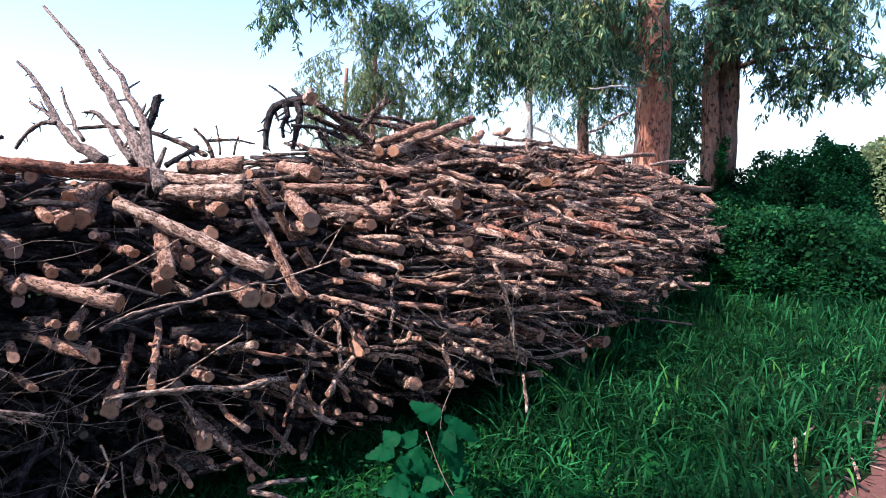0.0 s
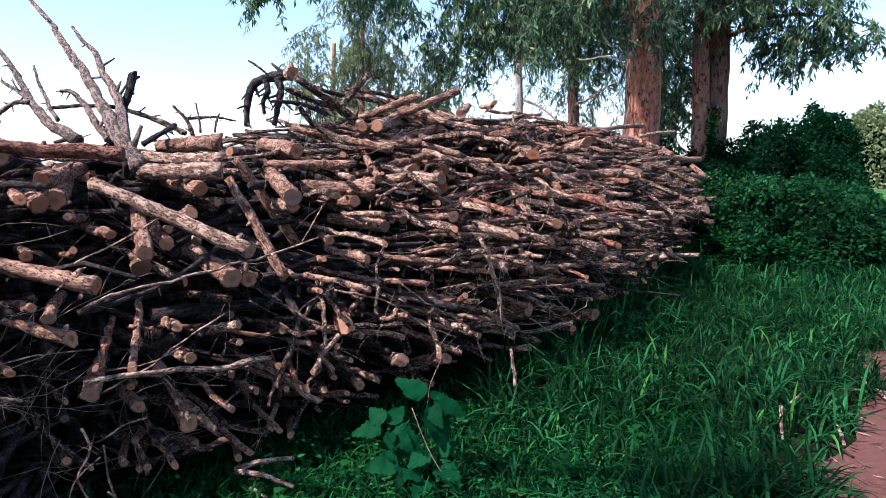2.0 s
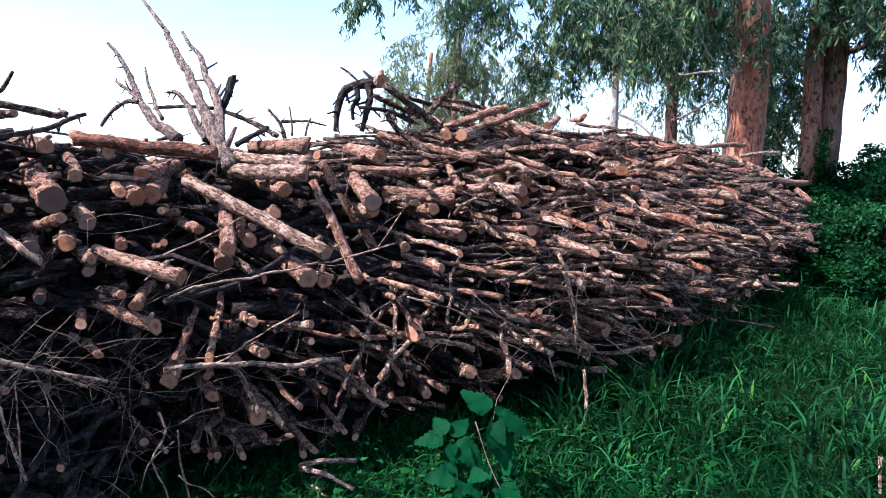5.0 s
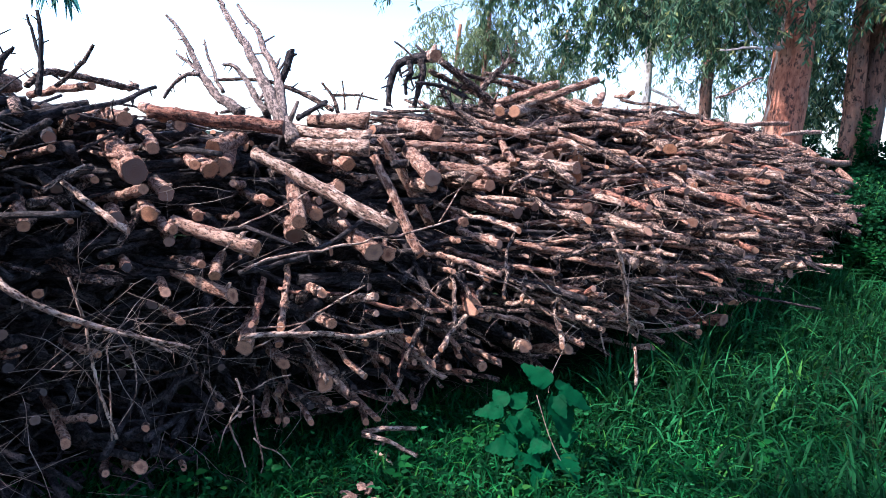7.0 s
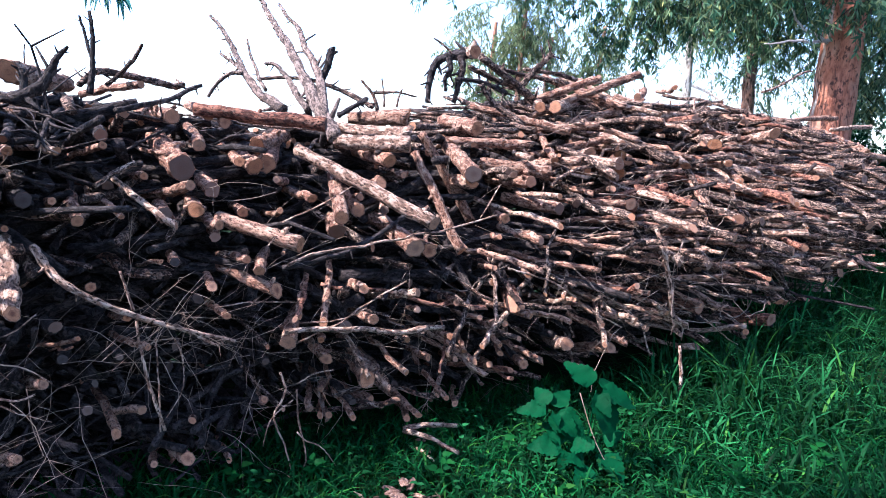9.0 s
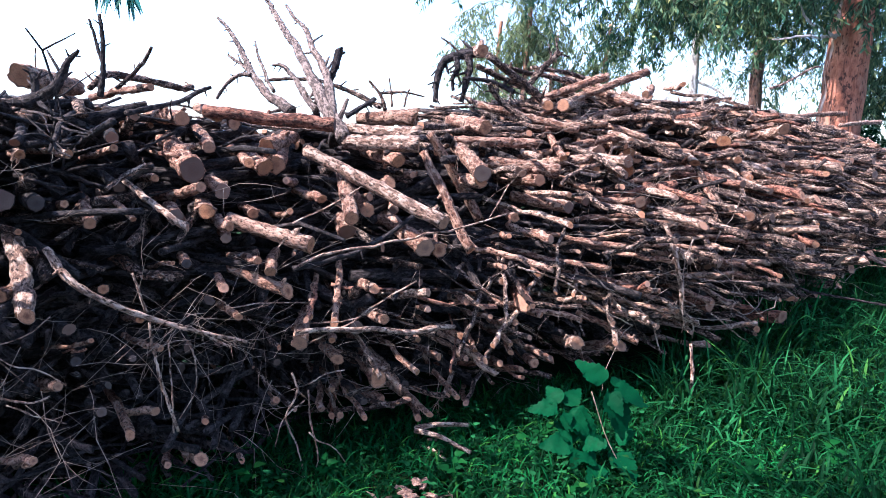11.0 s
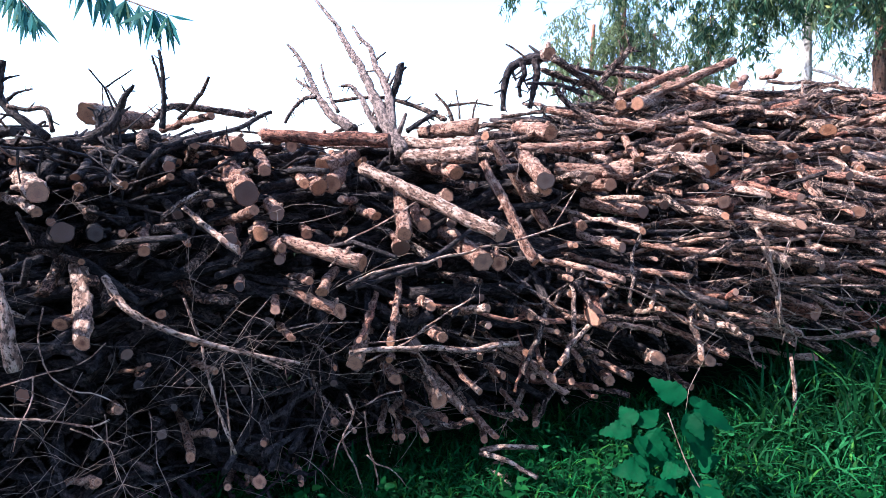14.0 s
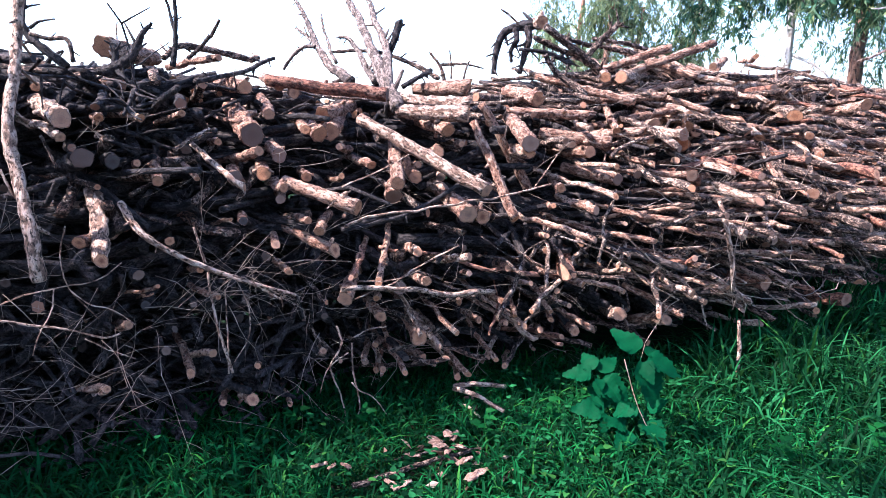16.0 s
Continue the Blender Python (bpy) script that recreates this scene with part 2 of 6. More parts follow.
def trunk_material(name, lit, mid, flake, grey, peel=0.0):
    """Trunk bark: red-brown plates, dark scabs and rain streaks, bleached strips where bark has come off."""
    n = Nodes(name)
    co = n.coords()
    plates = n.noise(n.scaled(co, 1, 1, 0.4), 7.5, 6, 0.68)
    scabs = n.noise(n.scaled(co, 1, 1, 0.55), 15, 5, 0.7)
    streak = n.noise(n.scaled(co, 1, 1, 0.07), 24, 4, 0.7)
    patch = n.noise(n.scaled(co, 1, 1, 0.5), 2.2, 4, 0.65)
    base = n.mix(n.ramp(plates, (0.40, (0, 0, 0)), (0.60, (1, 1, 1))), mid, lit)
    base = n.mix(n.maths("MULTIPLY", n.ramp(patch, (0.50, (0, 0, 0)), (0.62, (1, 1, 1))), 0.8), base, grey)
    base = n.mix(n.ramp(scabs, (0.40, (0.92, 0.92, 0.92)), (0.47, (0, 0, 0))), base, flake)
    base = n.mix(n.ramp(streak, (0.34, (0.85, 0.85, 0.85)), (0.44, (0, 0, 0))), base, flake)
    if peel:
        strip = n.ramp(n.noise(n.scaled(co, 1, 1, 0.16), 3.4, 4, 0.6), (0.60, (0, 0, 0)), (0.65, (1, 1, 1)))
        base = n.mix(n.maths("MULTIPLY", strip, peel), base, (0.74, 0.60, 0.50))
    return n.done(base, 0.85, n.maths("ADD", plates, n.maths("ADD", scabs, n.maths("MULTIPLY", streak, 0.7))), 1.0, 0.05)


SOIL, EARTH = soil_material(), ground_material()
GUM_BARK = trunk_material("gum_bark", (0.50, 0.195, 0.115), (0.24, 0.085, 0.05), (0.055, 0.026, 0.02), (0.48, 0.26, 0.175), 0.9)
DARK_BARK = trunk_material("dark_gum_bark", (0.24, 0.125, 0.085), (0.13, 0.068, 0.048), (0.018, 0.012, 0.011), (0.14, 0.10, 0.085))
ROUGH_BARK = trunk_material("rough_gum_bark", (0.50, 0.24, 0.145), (0.25, 0.11, 0.07), (0.025, 0.017, 0.015), (0.24, 0.16, 0.125))
PALE_BARK = trunk_material("pale_gum_bark", (0.62, 0.57, 0.52), (0.5, 0.44, 0.39), (0.3, 0.24, 0.2), (0.66, 0.63, 0.6))
FIELD = Nodes("far_field")
FIELD = FIELD.done(FIELD.mix(FIELD.noise(FIELD.coords(), 0.06, 5, 0.7), (0.11, 0.15, 0.05), (0.22, 0.24, 0.11)), 0.95)
# near-black inner sheet of bushes: shade between leaves put into colour
BUSH_SHADE = Nodes("bush_shade")
BUSH_SHADE = BUSH_SHADE.done(BUSH_SHADE.mix(BUSH_SHADE.noise(BUSH_SHADE.coords(), 9, 4), (0.001, 0.004, 0.002), (0.003, 0.010, 0.004)), 1.0, shine=0.0)
DRY_LEAF = leaf_material("dry_leaf", (0.12, 0.07, 0.05), (0.36, 0.25, 0.19), (0.5, 0.4, 0.32), 0.7)
SCRAP = bark_material("bark_scrap", (0.38, 0.235, 0.18), (0.22, 0.12, 0.09), (0.10, 0.05, 0.04), 0.40, vary=0.2)


# ---- mesh helpers ----
rng = np.random.default_rng(11)


class Heap:
    """Gathers vertices, faces and the 'along' coordinates of one mesh."""

    def __init__(self):
        self.v, self.f, self.a, self.m, self.n = [], [], [], [], 0

    def add(self, verts, faces, along=None, slot=0):
        verts = np.asarray(verts, float)
        self.v.append(verts)
        self.a.append(verts if along is None else np.asarray(along, float))
        self.f.extend([tuple(int(i) + self.n for i in face) for face in faces])
        self.m.extend([slot] * len(faces))
        self.n += len(verts)

    def mesh(self, name, *materials, smooth=True):
        me = bpy.data.meshes.new(name)
        verts = np.concatenate(self.v)
        me.from_pydata(verts.tolist(), [], self.f)
        for material in materials:
            me.materials.append(material)
        me.polygons.foreach_set("material_index", self.m)
        me.polygons.foreach_set("use_smooth", [smooth] * len(me.polygons))
        layer = me.attributes.new("along", "FLOAT_VECTOR", "POINT")
        layer.data.foreach_set("vector", np.concatenate(self.a).astype(np.float32).ravel())
        me.update()
        return me


def part(name, heap, materials, parent=None, label="", smooth=True):
    materials = materials if isinstance(materials, (list, tuple)) else [materials]
    ob = new(name, heap.mesh(name, *materials, smooth=smooth))
    if parent is not None:
        ob.parent = parent
    return tagged(ob, label) if label else ob


def spline(points, steps):
    """Catmull-Rom through the points."""
    p = np.asarray(points, float)
    if len(p) == 2:
        return p[0] + np.linspace(0, 1, steps)[:, None] * (p[1] - p[0])
    q = np.vstack([2 * p[0] - p[1], p, 2 * p[-1] - p[-2]])
    u = np.linspace(0, len(p) - 1 - 1e-6, steps)
    i, t = u.astype(int), (u % 1)[:, None]
    a, b, c, d = q[i], q[i + 1], q[i + 2], q[i + 3]
    return 0.5 * (2 * b + (c - a) * t + (2 * a - 5 * b + 4 * c - d) * t ** 2 + (3 * b - a - 3 * c + d) * t ** 3)


def frames(line):
    """Side vectors along a line, without twist."""
    tan = np.gradient(line, axis=0)
    tan /= np.linalg.norm(tan, axis=1)[:, None] + 1e-9
    side = np.cross(tan[0], (0.3, 0.2, 1.0) if abs(tan[0][2]) < 0.9 else (1, 0, 0))
    sides = []
    for t in tan:
        side = side - t * (side @ t)
        side /= np.linalg.norm(side) + 1e-9
        sides.append(side)
    sides = np.array(sides)
    return tan, sides, np.cross(tan, sides)


def tube(heap, line, radii, sides=8, rough=0.06, slot=0, close=True, skew=0.0):
    """A rough round limb along a line. Returns its first ring's middle, axis and side vectors."""
    n = len(line)
    tan, s1, s2 = frames(line)
    ang = np.linspace(0, 2 * math.pi, sides, endpoint=False)
    r = np.asarray(radii)[:, None] * (1 + rough * rng.standard_normal((n, sides)))
    ring = np.cos(ang)[None, :, None] * s1[:, None, :] + np.sin(ang)[None, :, None] * s2[:, None, :]
    verts = line[:, None, :] + ring * r[:, :, None]
    if skew:
        lean = rng.uniform(0, 2 * math.pi)
        verts[0] += tan[0] * (np.cos(ang - lean) * r[0] * skew)[:, None]
    verts = verts.reshape(-1, 3)
    run = np.concatenate([[0], np.cumsum(np.linalg.norm(np.diff(line, axis=0), axis=1))])
    shift = rng.uniform(-40, 40, 3)
    along = np.stack([np.cos(ang)[None, :] * r, np.sin(ang)[None, :] * r, np.repeat(run[:, None], sides, 1)], -1).reshape(-1, 3) + shift
    faces = []
    for i in range(n - 1):
        for j in range(sides):
            k = (j + 1) % sides
            faces.append((i * sides + j, i * sides + k, (i + 1) * sides + k, (i + 1) * sides + j))
    if close:
        faces.append(tuple(range((n - 1) * sides, n * sides)))
        faces.append(tuple(range(sides - 1, -1, -1)))
    heap.add(verts, faces, along, slot)
    return verts[:sides].reshape(sides, 3), tan[0], s1[0], s2[0], r[0]


def disc(heap, rim, axis, slot=0):
    """The sawn end over a rim of vertices: a proud, slightly dished face with rings of its own."""
    mid = rim.mean(0)
    sides = len(rim)
    shift = rng.uniform(-3, 3)
    out, al, faces = [], [], []
    ang = np.linspace(0, 2 * math.pi, sides, endpoint=False)
    size = np.linalg.norm(rim - mid, axis=1).mean()
    for k, (share, lift) in enumerate(((0.94, 0.001), (0.88, 0.012), (0.5, 0.02))):
        out.append(mid + (rim - mid) * share - axis * lift * size)
        al.append(np.stack([np.cos(ang) * share, np.sin(ang) * share, np.full(sides, shift)], 1))
    out.append((mid - axis * 0.015 * size)[None])
    al.append(np.array([[0, 0, shift]]))
    for k in range(2):
        for j in range(sides):
            i = (j + 1) % sides
            faces.append((k * sides + i, k * sides + j, (k + 1) * sides + j, (k + 1) * sides + i))
    for j in range(sides):
        faces.append((2 * sides + (j + 1) % sides, 2 * sides + j, 3 * sides))
    heap.add(np.concatenate(out), faces, np.concatenate(al), slot)


LOG_LABELS = {
    "": "rough brown-barked log with a tan sawn end in the pile",
    "pale": "pale peeling log with a fresh tan cut in the pile",
    "red": "reddish-barked log with a tan sawn end in the pile",
    "rust": "rust-red barked log with a dark sawn end on the crest",
    "dark_cut": "brown-barked log with a dark sawn end in the pile",
    "dark": "dark log of the pile, shade put into bark and end"}
BRANCH_LABELS = {
    "": "crooked brown-barked branch lying on the wood pile",
    "pale": "thin bleached grey branch lying on the wood pile",
    "grey": "upright grey dead branch standing out of the pile",
    "dark": "dark crooked branch jutting from the wood pile"}


def limb_line(points, steps, bend):
    line = spline(points, steps)
    size = np.linalg.norm(line[-1] - line[0])
    wob = np.cumsum(rng.standard_normal((steps, 3)), 0)
    wob -= np.linspace(0, 1, steps)[:, None] * wob[-1]
    fade = np.sin(np.linspace(0, math.pi, steps))[:, None] ** 0.5
    return line + wob * fade * bend * size


def log(end, tail, r, tone=""):
    """One log from its sawn end to its hidden tail."""
    end, tail = np.array(end), np.array(tail)
    line = limb_line((end, tail), 20, 0.0035 if r > 0.026 else 0.008)
    radii = r * (1 + np.linspace(0, -0.16, 20)) * (1 + 0.045 * rng.standard_normal(20))
    heap, cut = Heap(), Heap()
    axis = (tail - end) / np.linalg.norm(tail - end)
    sides = 20 if r > 0.018 else 14
    rim, t, s1, s2, rr = tube(heap, line, radii, sides, 0.065, skew=rng.choice([0.08, 0.2, 0.35, 0.6, 0.9]))
    ob = tagged(part("log", heap, TONE[tone] if tone else BARK_LOG), LOG_LABELS[tone], "log", "logs of the pile")
    disc(cut, rim, axis)
    part("cut_end", cut, SAWN_TONE[tone], ob, smooth=False)
    if r > 0.017:
        tan, s1, s2 = frames(line)
        for i in rng.choice(np.arange(2, 12), 2, replace=False):
            a = rng.uniform(0, 6.28)
            d = math.cos(a) * s1[i] + math.sin(a) * s2[i] - 0.35 * tan[i]
            knot = Heap()
            tube(knot, line[i] + d * radii[i] * np.array([[0.5], [1.0], [rng.uniform(1.25, 1.9)]]), np.array([0.55, 0.42, 0.26]) * radii[i], 7, 0.12)
            part("knot", knot, TONE[tone] if tone else BARK_LOG, ob)
    return ob


def branch(points, r0, r1, tone=""):
    """One bent branch, with short snags where twigs broke off."""
    n = 5 * len(points)
    line = limb_line(points, n, 0.004 if n < 30 else 0.0012)
    radii = np.linspace(r0, r1, n) * (1 + 0.07 * rng.standard_normal(n))
    heap = Heap()
    tube(heap, line, radii, 9 if max(r0, r1) > 0.012 else 6, 0.07)
    ob = tagged(part("branch", heap, TONE[tone]), BRANCH_LABELS[tone], "branch", "branches on the pile")
    if max(r0, r1) > 0.008:
        tan, s1, s2 = frames(line)
        for i in rng.choice(np.arange(2, n - 1), min(6 if max(r0, r1) > 0.012 else 3, n - 3), replace=False):
            a = rng.uniform(0, 6.28)
            d = math.cos(a) * s1[i] + math.sin(a) * s2[i] + 0.6 * tan[i]
            snag = Heap()
            tube(snag, np.array([line[i], line[i] + d * radii[i] * 1.6, line[i] + d * radii[i] * rng.uniform(2.2, 5)]),
                 np.array([0.45, 0.35, 0.2]) * radii[i], 5, 0.1)
            part("snag", snag, TONE[tone], ob)
    return ob


# ---- the lie of the land ----
FRONT = np.array([(-3.6, 0.1), (-2.05, 1.75), (-1.35, 2.65), (-0.6, 3.3), (0.3, 4.1), (1.0, 4.95), (1.55, 5.9), (2.3, 7.2), (3.5, 9.2)])
STEP = np.diff(FRONT, axis=0)
LONG = np.linalg.norm(STEP, axis=1)
RUN = np.concatenate([[0], np.cumsum(LONG)])


def front(s):
    """Place on the foot of the pile's face s metres along it, the way along it and the way in."""
    i = int(np.clip(np.searchsorted(RUN, s) - 1, 0, len(LONG) - 1))
    d = STEP[i] / LONG[i]
    p = FRONT[i] + d * (s - RUN[i])
    return np.array([p[0], p[1], 0]), np.array([d[0], d[1], 0]), np.array([-d[1], d[0], 0])


def top_of(s):
    """Height of the pile's crest."""
    return float(np.interp(s, [0, 2.6, 3.3, 4.7, 5.3, 6.5, 8.0, 10.0, 11.2, 11.8],
                           [1.76, 1.67, 1.60, 1.56, 1.70, 1.82, 1.90, 1.88, 1.70, 1.45]))


def batter(z, s):
    """How far the face leans back at height z."""
    under = max(0.0, 0.32 - z) * float(np.interp(s, [2.8, 3.8, 7.0, 9.0], [0.0, 0.9, 0.9, 1.6]))
    return 0.06 + under + max(0.0, min(z, 1.75) - 0.95) * float(np.interp(s, [2.4, 3.3], [0.35, 1.05]))


def foot_of(s):
    """Height below which the grass hides the face."""
    return float(np.interp(s, [4.2, 5.6, 7.0, 9.0, 11.0, 11.8], [0.04, 0.14, 0.27, 0.42, 0.70, 0.88]))


ROAD_A, ROAD_D = np.array([2.08, 3.23]), np.array([0.64, 0.768])
ROAD_N = np.array([0.768, -0.64])


def road_side(x, y):
    """Metres from the road's edge; below zero on the pile's side."""
    return (np.stack([x, y], -1) - ROAD_A) @ ROAD_N


def height(x, y):
    d = road_side(np.asarray(x, float), np.asarray(y, float))
    far = np.clip((np.hypot(x, y) - 25) / 60, 0, 1)
    rise = 0.05 * np.sin(np.asarray(x) * 1.7 + 0.4) * np.sin(np.asarray(y) * 1.3)
    return np.where((d > 0) & (d < 2.6), -0.05, 0.0) * (far < 1) + rise * 0.5 * (1 - far) * np.where(d < -0.1, 1, 0) - far * 2.0


def sheet(name, xs, ys, z, material, label, category, kind="structure"):
    X, Y = np.meshgrid(xs, ys, indexing="ij")
    heap = Heap()
    nx, ny = len(xs), len(ys)
    faces = [(i * ny + j, (i + 1) * ny + j, (i + 1) * ny + j + 1, i * ny + j + 1) for i in range(nx - 1) for j in range(ny - 1)]
    heap.add(np.stack([X.ravel(), Y.ravel(), z(X, Y).ravel()], 1), faces)
    return tagged(part(name, heap, material), label, category, kind=kind)


def spread(a, b, fine, far):
    """Coordinates close together between a and b and wider apart beyond, out to far."""
    near = list(np.arange(a, b + fine / 2, fine))
    grow = [1.6 ** k for k in range(1, 40)]
    return np.array([a - g for g in reversed(grow) if g < far] + near + [b + g for g in grow if g < far])


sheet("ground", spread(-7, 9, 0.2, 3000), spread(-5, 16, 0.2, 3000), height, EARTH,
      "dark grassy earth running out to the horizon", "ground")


def build_road():
    heap = Heap()
    us, vs = np.linspace(-14, 40, 190), np.linspace(-0.12, 2.7, 19)
    rows = []
    for u in us:
        for v in vs:
            edge = 0.10 * math.sin(u * 2.3) + 0.07 * math.sin(u * 5.1 + 1) if v < 0.3 else 0.0
            p = ROAD_A + ROAD_D * u + ROAD_N * (v + edge)
            z = 0.012 - 0.02 * math.sin((v + 0.1) / 2.8 * math.pi) + 0.006 * noise.noise((p[0] * 4, p[1] * 4, 0))
            rows.append((p[0], p[1], z))
    m = len(vs)
    heap.add(rows, [(i * m + j, i * m + j + 1, (i + 1) * m + j + 1, (i + 1) * m + j) for i in range(len(us) - 1) for j in range(m - 1)])
    tagged(part("road", heap, SOIL), "bare red dirt track along the grass verge", "dirt road", kind="structure")


build_road()


# ---- the wood pile: the logs that can be told apart ----
log((-2.423, 2.318, 1.715), (-2.610, 2.809, 1.705), 0.048, "pale")
branch([(-2.273, 2.193, 1.601), (-2.181, 2.224, 1.647), (-2.133, 2.247, 1.716), (-2.109, 2.262, 1.771), (-2.087, 2.275, 1.810)], 0.0284, 0.0055, "dark")
branch([(-2.304, 2.264, 1.629), (-2.304, 2.274, 1.684), (-2.320, 2.277, 1.723)], 0.0157, 0.0135, "dark")
branch([(-2.256, 2.561, 1.649), (-2.251, 2.573, 1.713), (-2.247, 2.587, 1.786), (-2.263, 2.604, 1.908), (-2.283, 2.616, 2.006)], 0.0149, 0.0074, "dark")
branch([(-2.308, 2.656, 1.789), (-2.338, 2.660, 1.856), (-2.367, 2.669, 1.943), (-2.389, 2.673, 1.998)], 0.0089, 0.0051, "dark")
branch([(-2.269, 2.680, 1.693), (-2.206, 2.706, 1.756), (-2.149, 2.732, 1.829), (-2.123, 2.749, 1.886)], 0.0103, 0.0077)
branch([(-2.455, 2.428, 1.762), (-2.460, 2.434, 1.802), (-2.461, 2.441, 1.842)], 0.0036, 0.0024)
branch([(-2.286, 2.539, 1.685), (-2.308, 2.660, 1.753), (-2.292, 2.790, 1.759), (-2.271, 2.960, 1.749), (-2.235, 3.122, 1.730), (-2.241, 3.196, 1.742)], 0.0148, 0.0179)
log((-2.205, 2.834, 1.712), (-2.635, 2.925, 1.665), 0.020)
branch([(-2.123, 3.192, 1.738), (-2.133, 3.080, 1.706), (-2.115, 2.875, 1.643), (-2.130, 2.568, 1.580)], 0.0104, 0.0136, "dark")
log((-1.973, 2.739, 1.564), (-2.356, 3.000, 1.585), 0.035)
log((-1.971, 3.025, 1.587), (-2.307, 3.337, 1.641), 0.032)
log((-1.886, 3.029, 1.551), (-2.157, 3.427, 1.626), 0.032)
log((-1.857, 2.766, 1.438), (-2.174, 3.112, 1.538), 0.029)
log((-2.001, 2.101, 1.413), (-2.425, 2.292, 1.414), 0.017, "pale")
branch([(-2.138, 2.051, 1.554), (-2.096, 2.101, 1.484), (-2.046, 2.142, 1.411)], 0.0031, 0.0032, "pale")
branch([(-2.046, 2.142, 1.411), (-2.032, 2.244, 1.437), (-2.008, 2.369, 1.463)], 0.0032, 0.0023, "pale")
log((-2.089, 1.975, 1.411), (-2.446, 2.272, 1.409), 0.018)
log((-1.818, 2.581, 1.343), (-2.173, 2.878, 1.469), 0.054, "dark_cut")
log((-1.882, 2.587, 1.404), (-2.275, 2.814, 1.437), 0.011)
log((-2.009, 2.343, 1.435), (-2.407, 2.573, 1.363), 0.015)
log((-1.914, 2.459, 1.310), (-2.258, 2.768, 1.299), 0.017)
branch([(-1.466, 3.439, 1.491), (-1.584, 3.553, 1.582), (-1.689, 3.654, 1.663), (-1.786, 3.784, 1.767), (-1.944, 3.972, 1.917), (-2.132, 4.190, 2.092), (-2.314, 4.379, 2.243), (-2.493, 4.566, 2.393), (-2.588, 4.666, 2.473), (-3.136, 5.158, 2.867)], 0.0460, 0.0120, "grey")
branch([(-1.543, 3.514, 1.551), (-1.640, 3.655, 1.664), (-1.735, 3.831, 1.805), (-1.860, 3.998, 1.938), (-1.992, 4.152, 2.062), (-2.114, 4.319, 2.195), (-2.268, 4.456, 2.305), (-2.417, 4.610, 2.428)], 0.0340, 0.0100, "grey")
branch([(-1.890, 3.641, 1.641), (-1.989, 3.691, 1.691), (-2.086, 3.731, 1.731), (-2.178, 3.795, 1.795), (-2.283, 3.876, 1.876), (-2.418, 4.005, 2.005), (-2.529, 4.108, 2.108), (-2.660, 4.217, 2.217), (-2.778, 4.295, 2.295)], 0.0340, 0.0100, "grey")
branch([(-2.285, 3.894, 1.878), (-2.393, 3.962, 1.940), (-2.464, 3.992, 1.968), (-2.541, 4.037, 2.008)], 0.0160, 0.0080, "grey")
branch([(-2.273, 3.859, 1.867), (-2.343, 3.858, 1.867), (-2.400, 3.840, 1.830), (-2.444, 3.812, 1.775), (-2.473, 3.782, 1.713)], 0.0140, 0.0100, "grey")
branch([(-2.109, 3.843, 1.766), (-2.216, 3.930, 1.875), (-2.324, 4.038, 2.010), (-2.393, 4.118, 2.110)], 0.0130, 0.0060, "grey")
branch([(-1.798, 3.787, 1.651), (-1.922, 3.926, 1.724), (-2.108, 4.156, 1.845), (-2.239, 4.298, 1.920), (-2.356, 4.414, 1.981), (-2.432, 4.431, 1.990)], 0.0240, 0.0110, "grey")
branch([(-2.447, 4.338, 1.876), (-2.254, 4.343, 1.886), (-2.039, 4.337, 1.874), (-1.861, 4.313, 1.826), (-1.707, 4.285, 1.771), (-1.552, 4.249, 1.698)], 0.0110, 0.0180)
log((-1.768, 4.064, 2.047), (-1.825, 3.990, 1.780), 0.024, "dark")
branch([(-1.830, 4.030, 1.800), (-1.900, 4.020, 1.700), (-1.950, 4.100, 1.560)], 0.0240, 0.0200, "dark")
log((-1.420, 3.200, 1.560), (-2.030, 2.990, 1.610), 0.036, "rust")
log((-1.154, 3.740, 1.627), (-1.551, 3.878, 1.610), 0.047)
log((-1.081, 3.563, 1.530), (-1.508, 3.565, 1.547), 0.039, "pale")
log((-1.048, 3.446, 1.474), (-1.475, 3.457, 1.477), 0.045, "pale")
log((-1.701, 3.013, 1.444), (-1.819, 3.523, 1.493), 0.043)
log((-1.708, 2.863, 1.370), (-2.026, 3.204, 1.437), 0.025)
branch([(-1.641, 4.590, 1.691), (-1.680, 4.598, 1.793), (-1.767, 4.596, 1.901)], 0.0162, 0.0080)
branch([(-1.612, 4.651, 1.719), (-1.629, 4.668, 1.839), (-1.644, 4.680, 1.926)], 0.0082, 0.0041)
branch([(-1.733, 4.741, 1.822), (-1.571, 4.780, 1.833), (-1.415, 4.814, 1.805)], 0.0125, 0.0062)
branch([(-1.540, 4.719, 1.723), (-1.530, 4.735, 1.798), (-1.510, 4.749, 1.855)], 0.0083, 0.0061)
branch([(-1.554, 3.684, 1.620), (-1.513, 3.798, 1.675), (-1.471, 3.922, 1.733)], 0.0164, 0.0138, "dark")
branch([(-0.982, 4.775, 2.124), (-1.143, 4.731, 2.094), (-1.236, 4.700, 2.043), (-1.278, 4.669, 1.923), (-1.285, 4.638, 1.757)], 0.0400, 0.0180, "dark")
branch([(-1.139, 4.633, 2.066), (-1.125, 4.622, 1.978), (-1.155, 4.604, 1.919), (-1.145, 4.592, 1.834)], 0.0215, 0.0118, "dark")
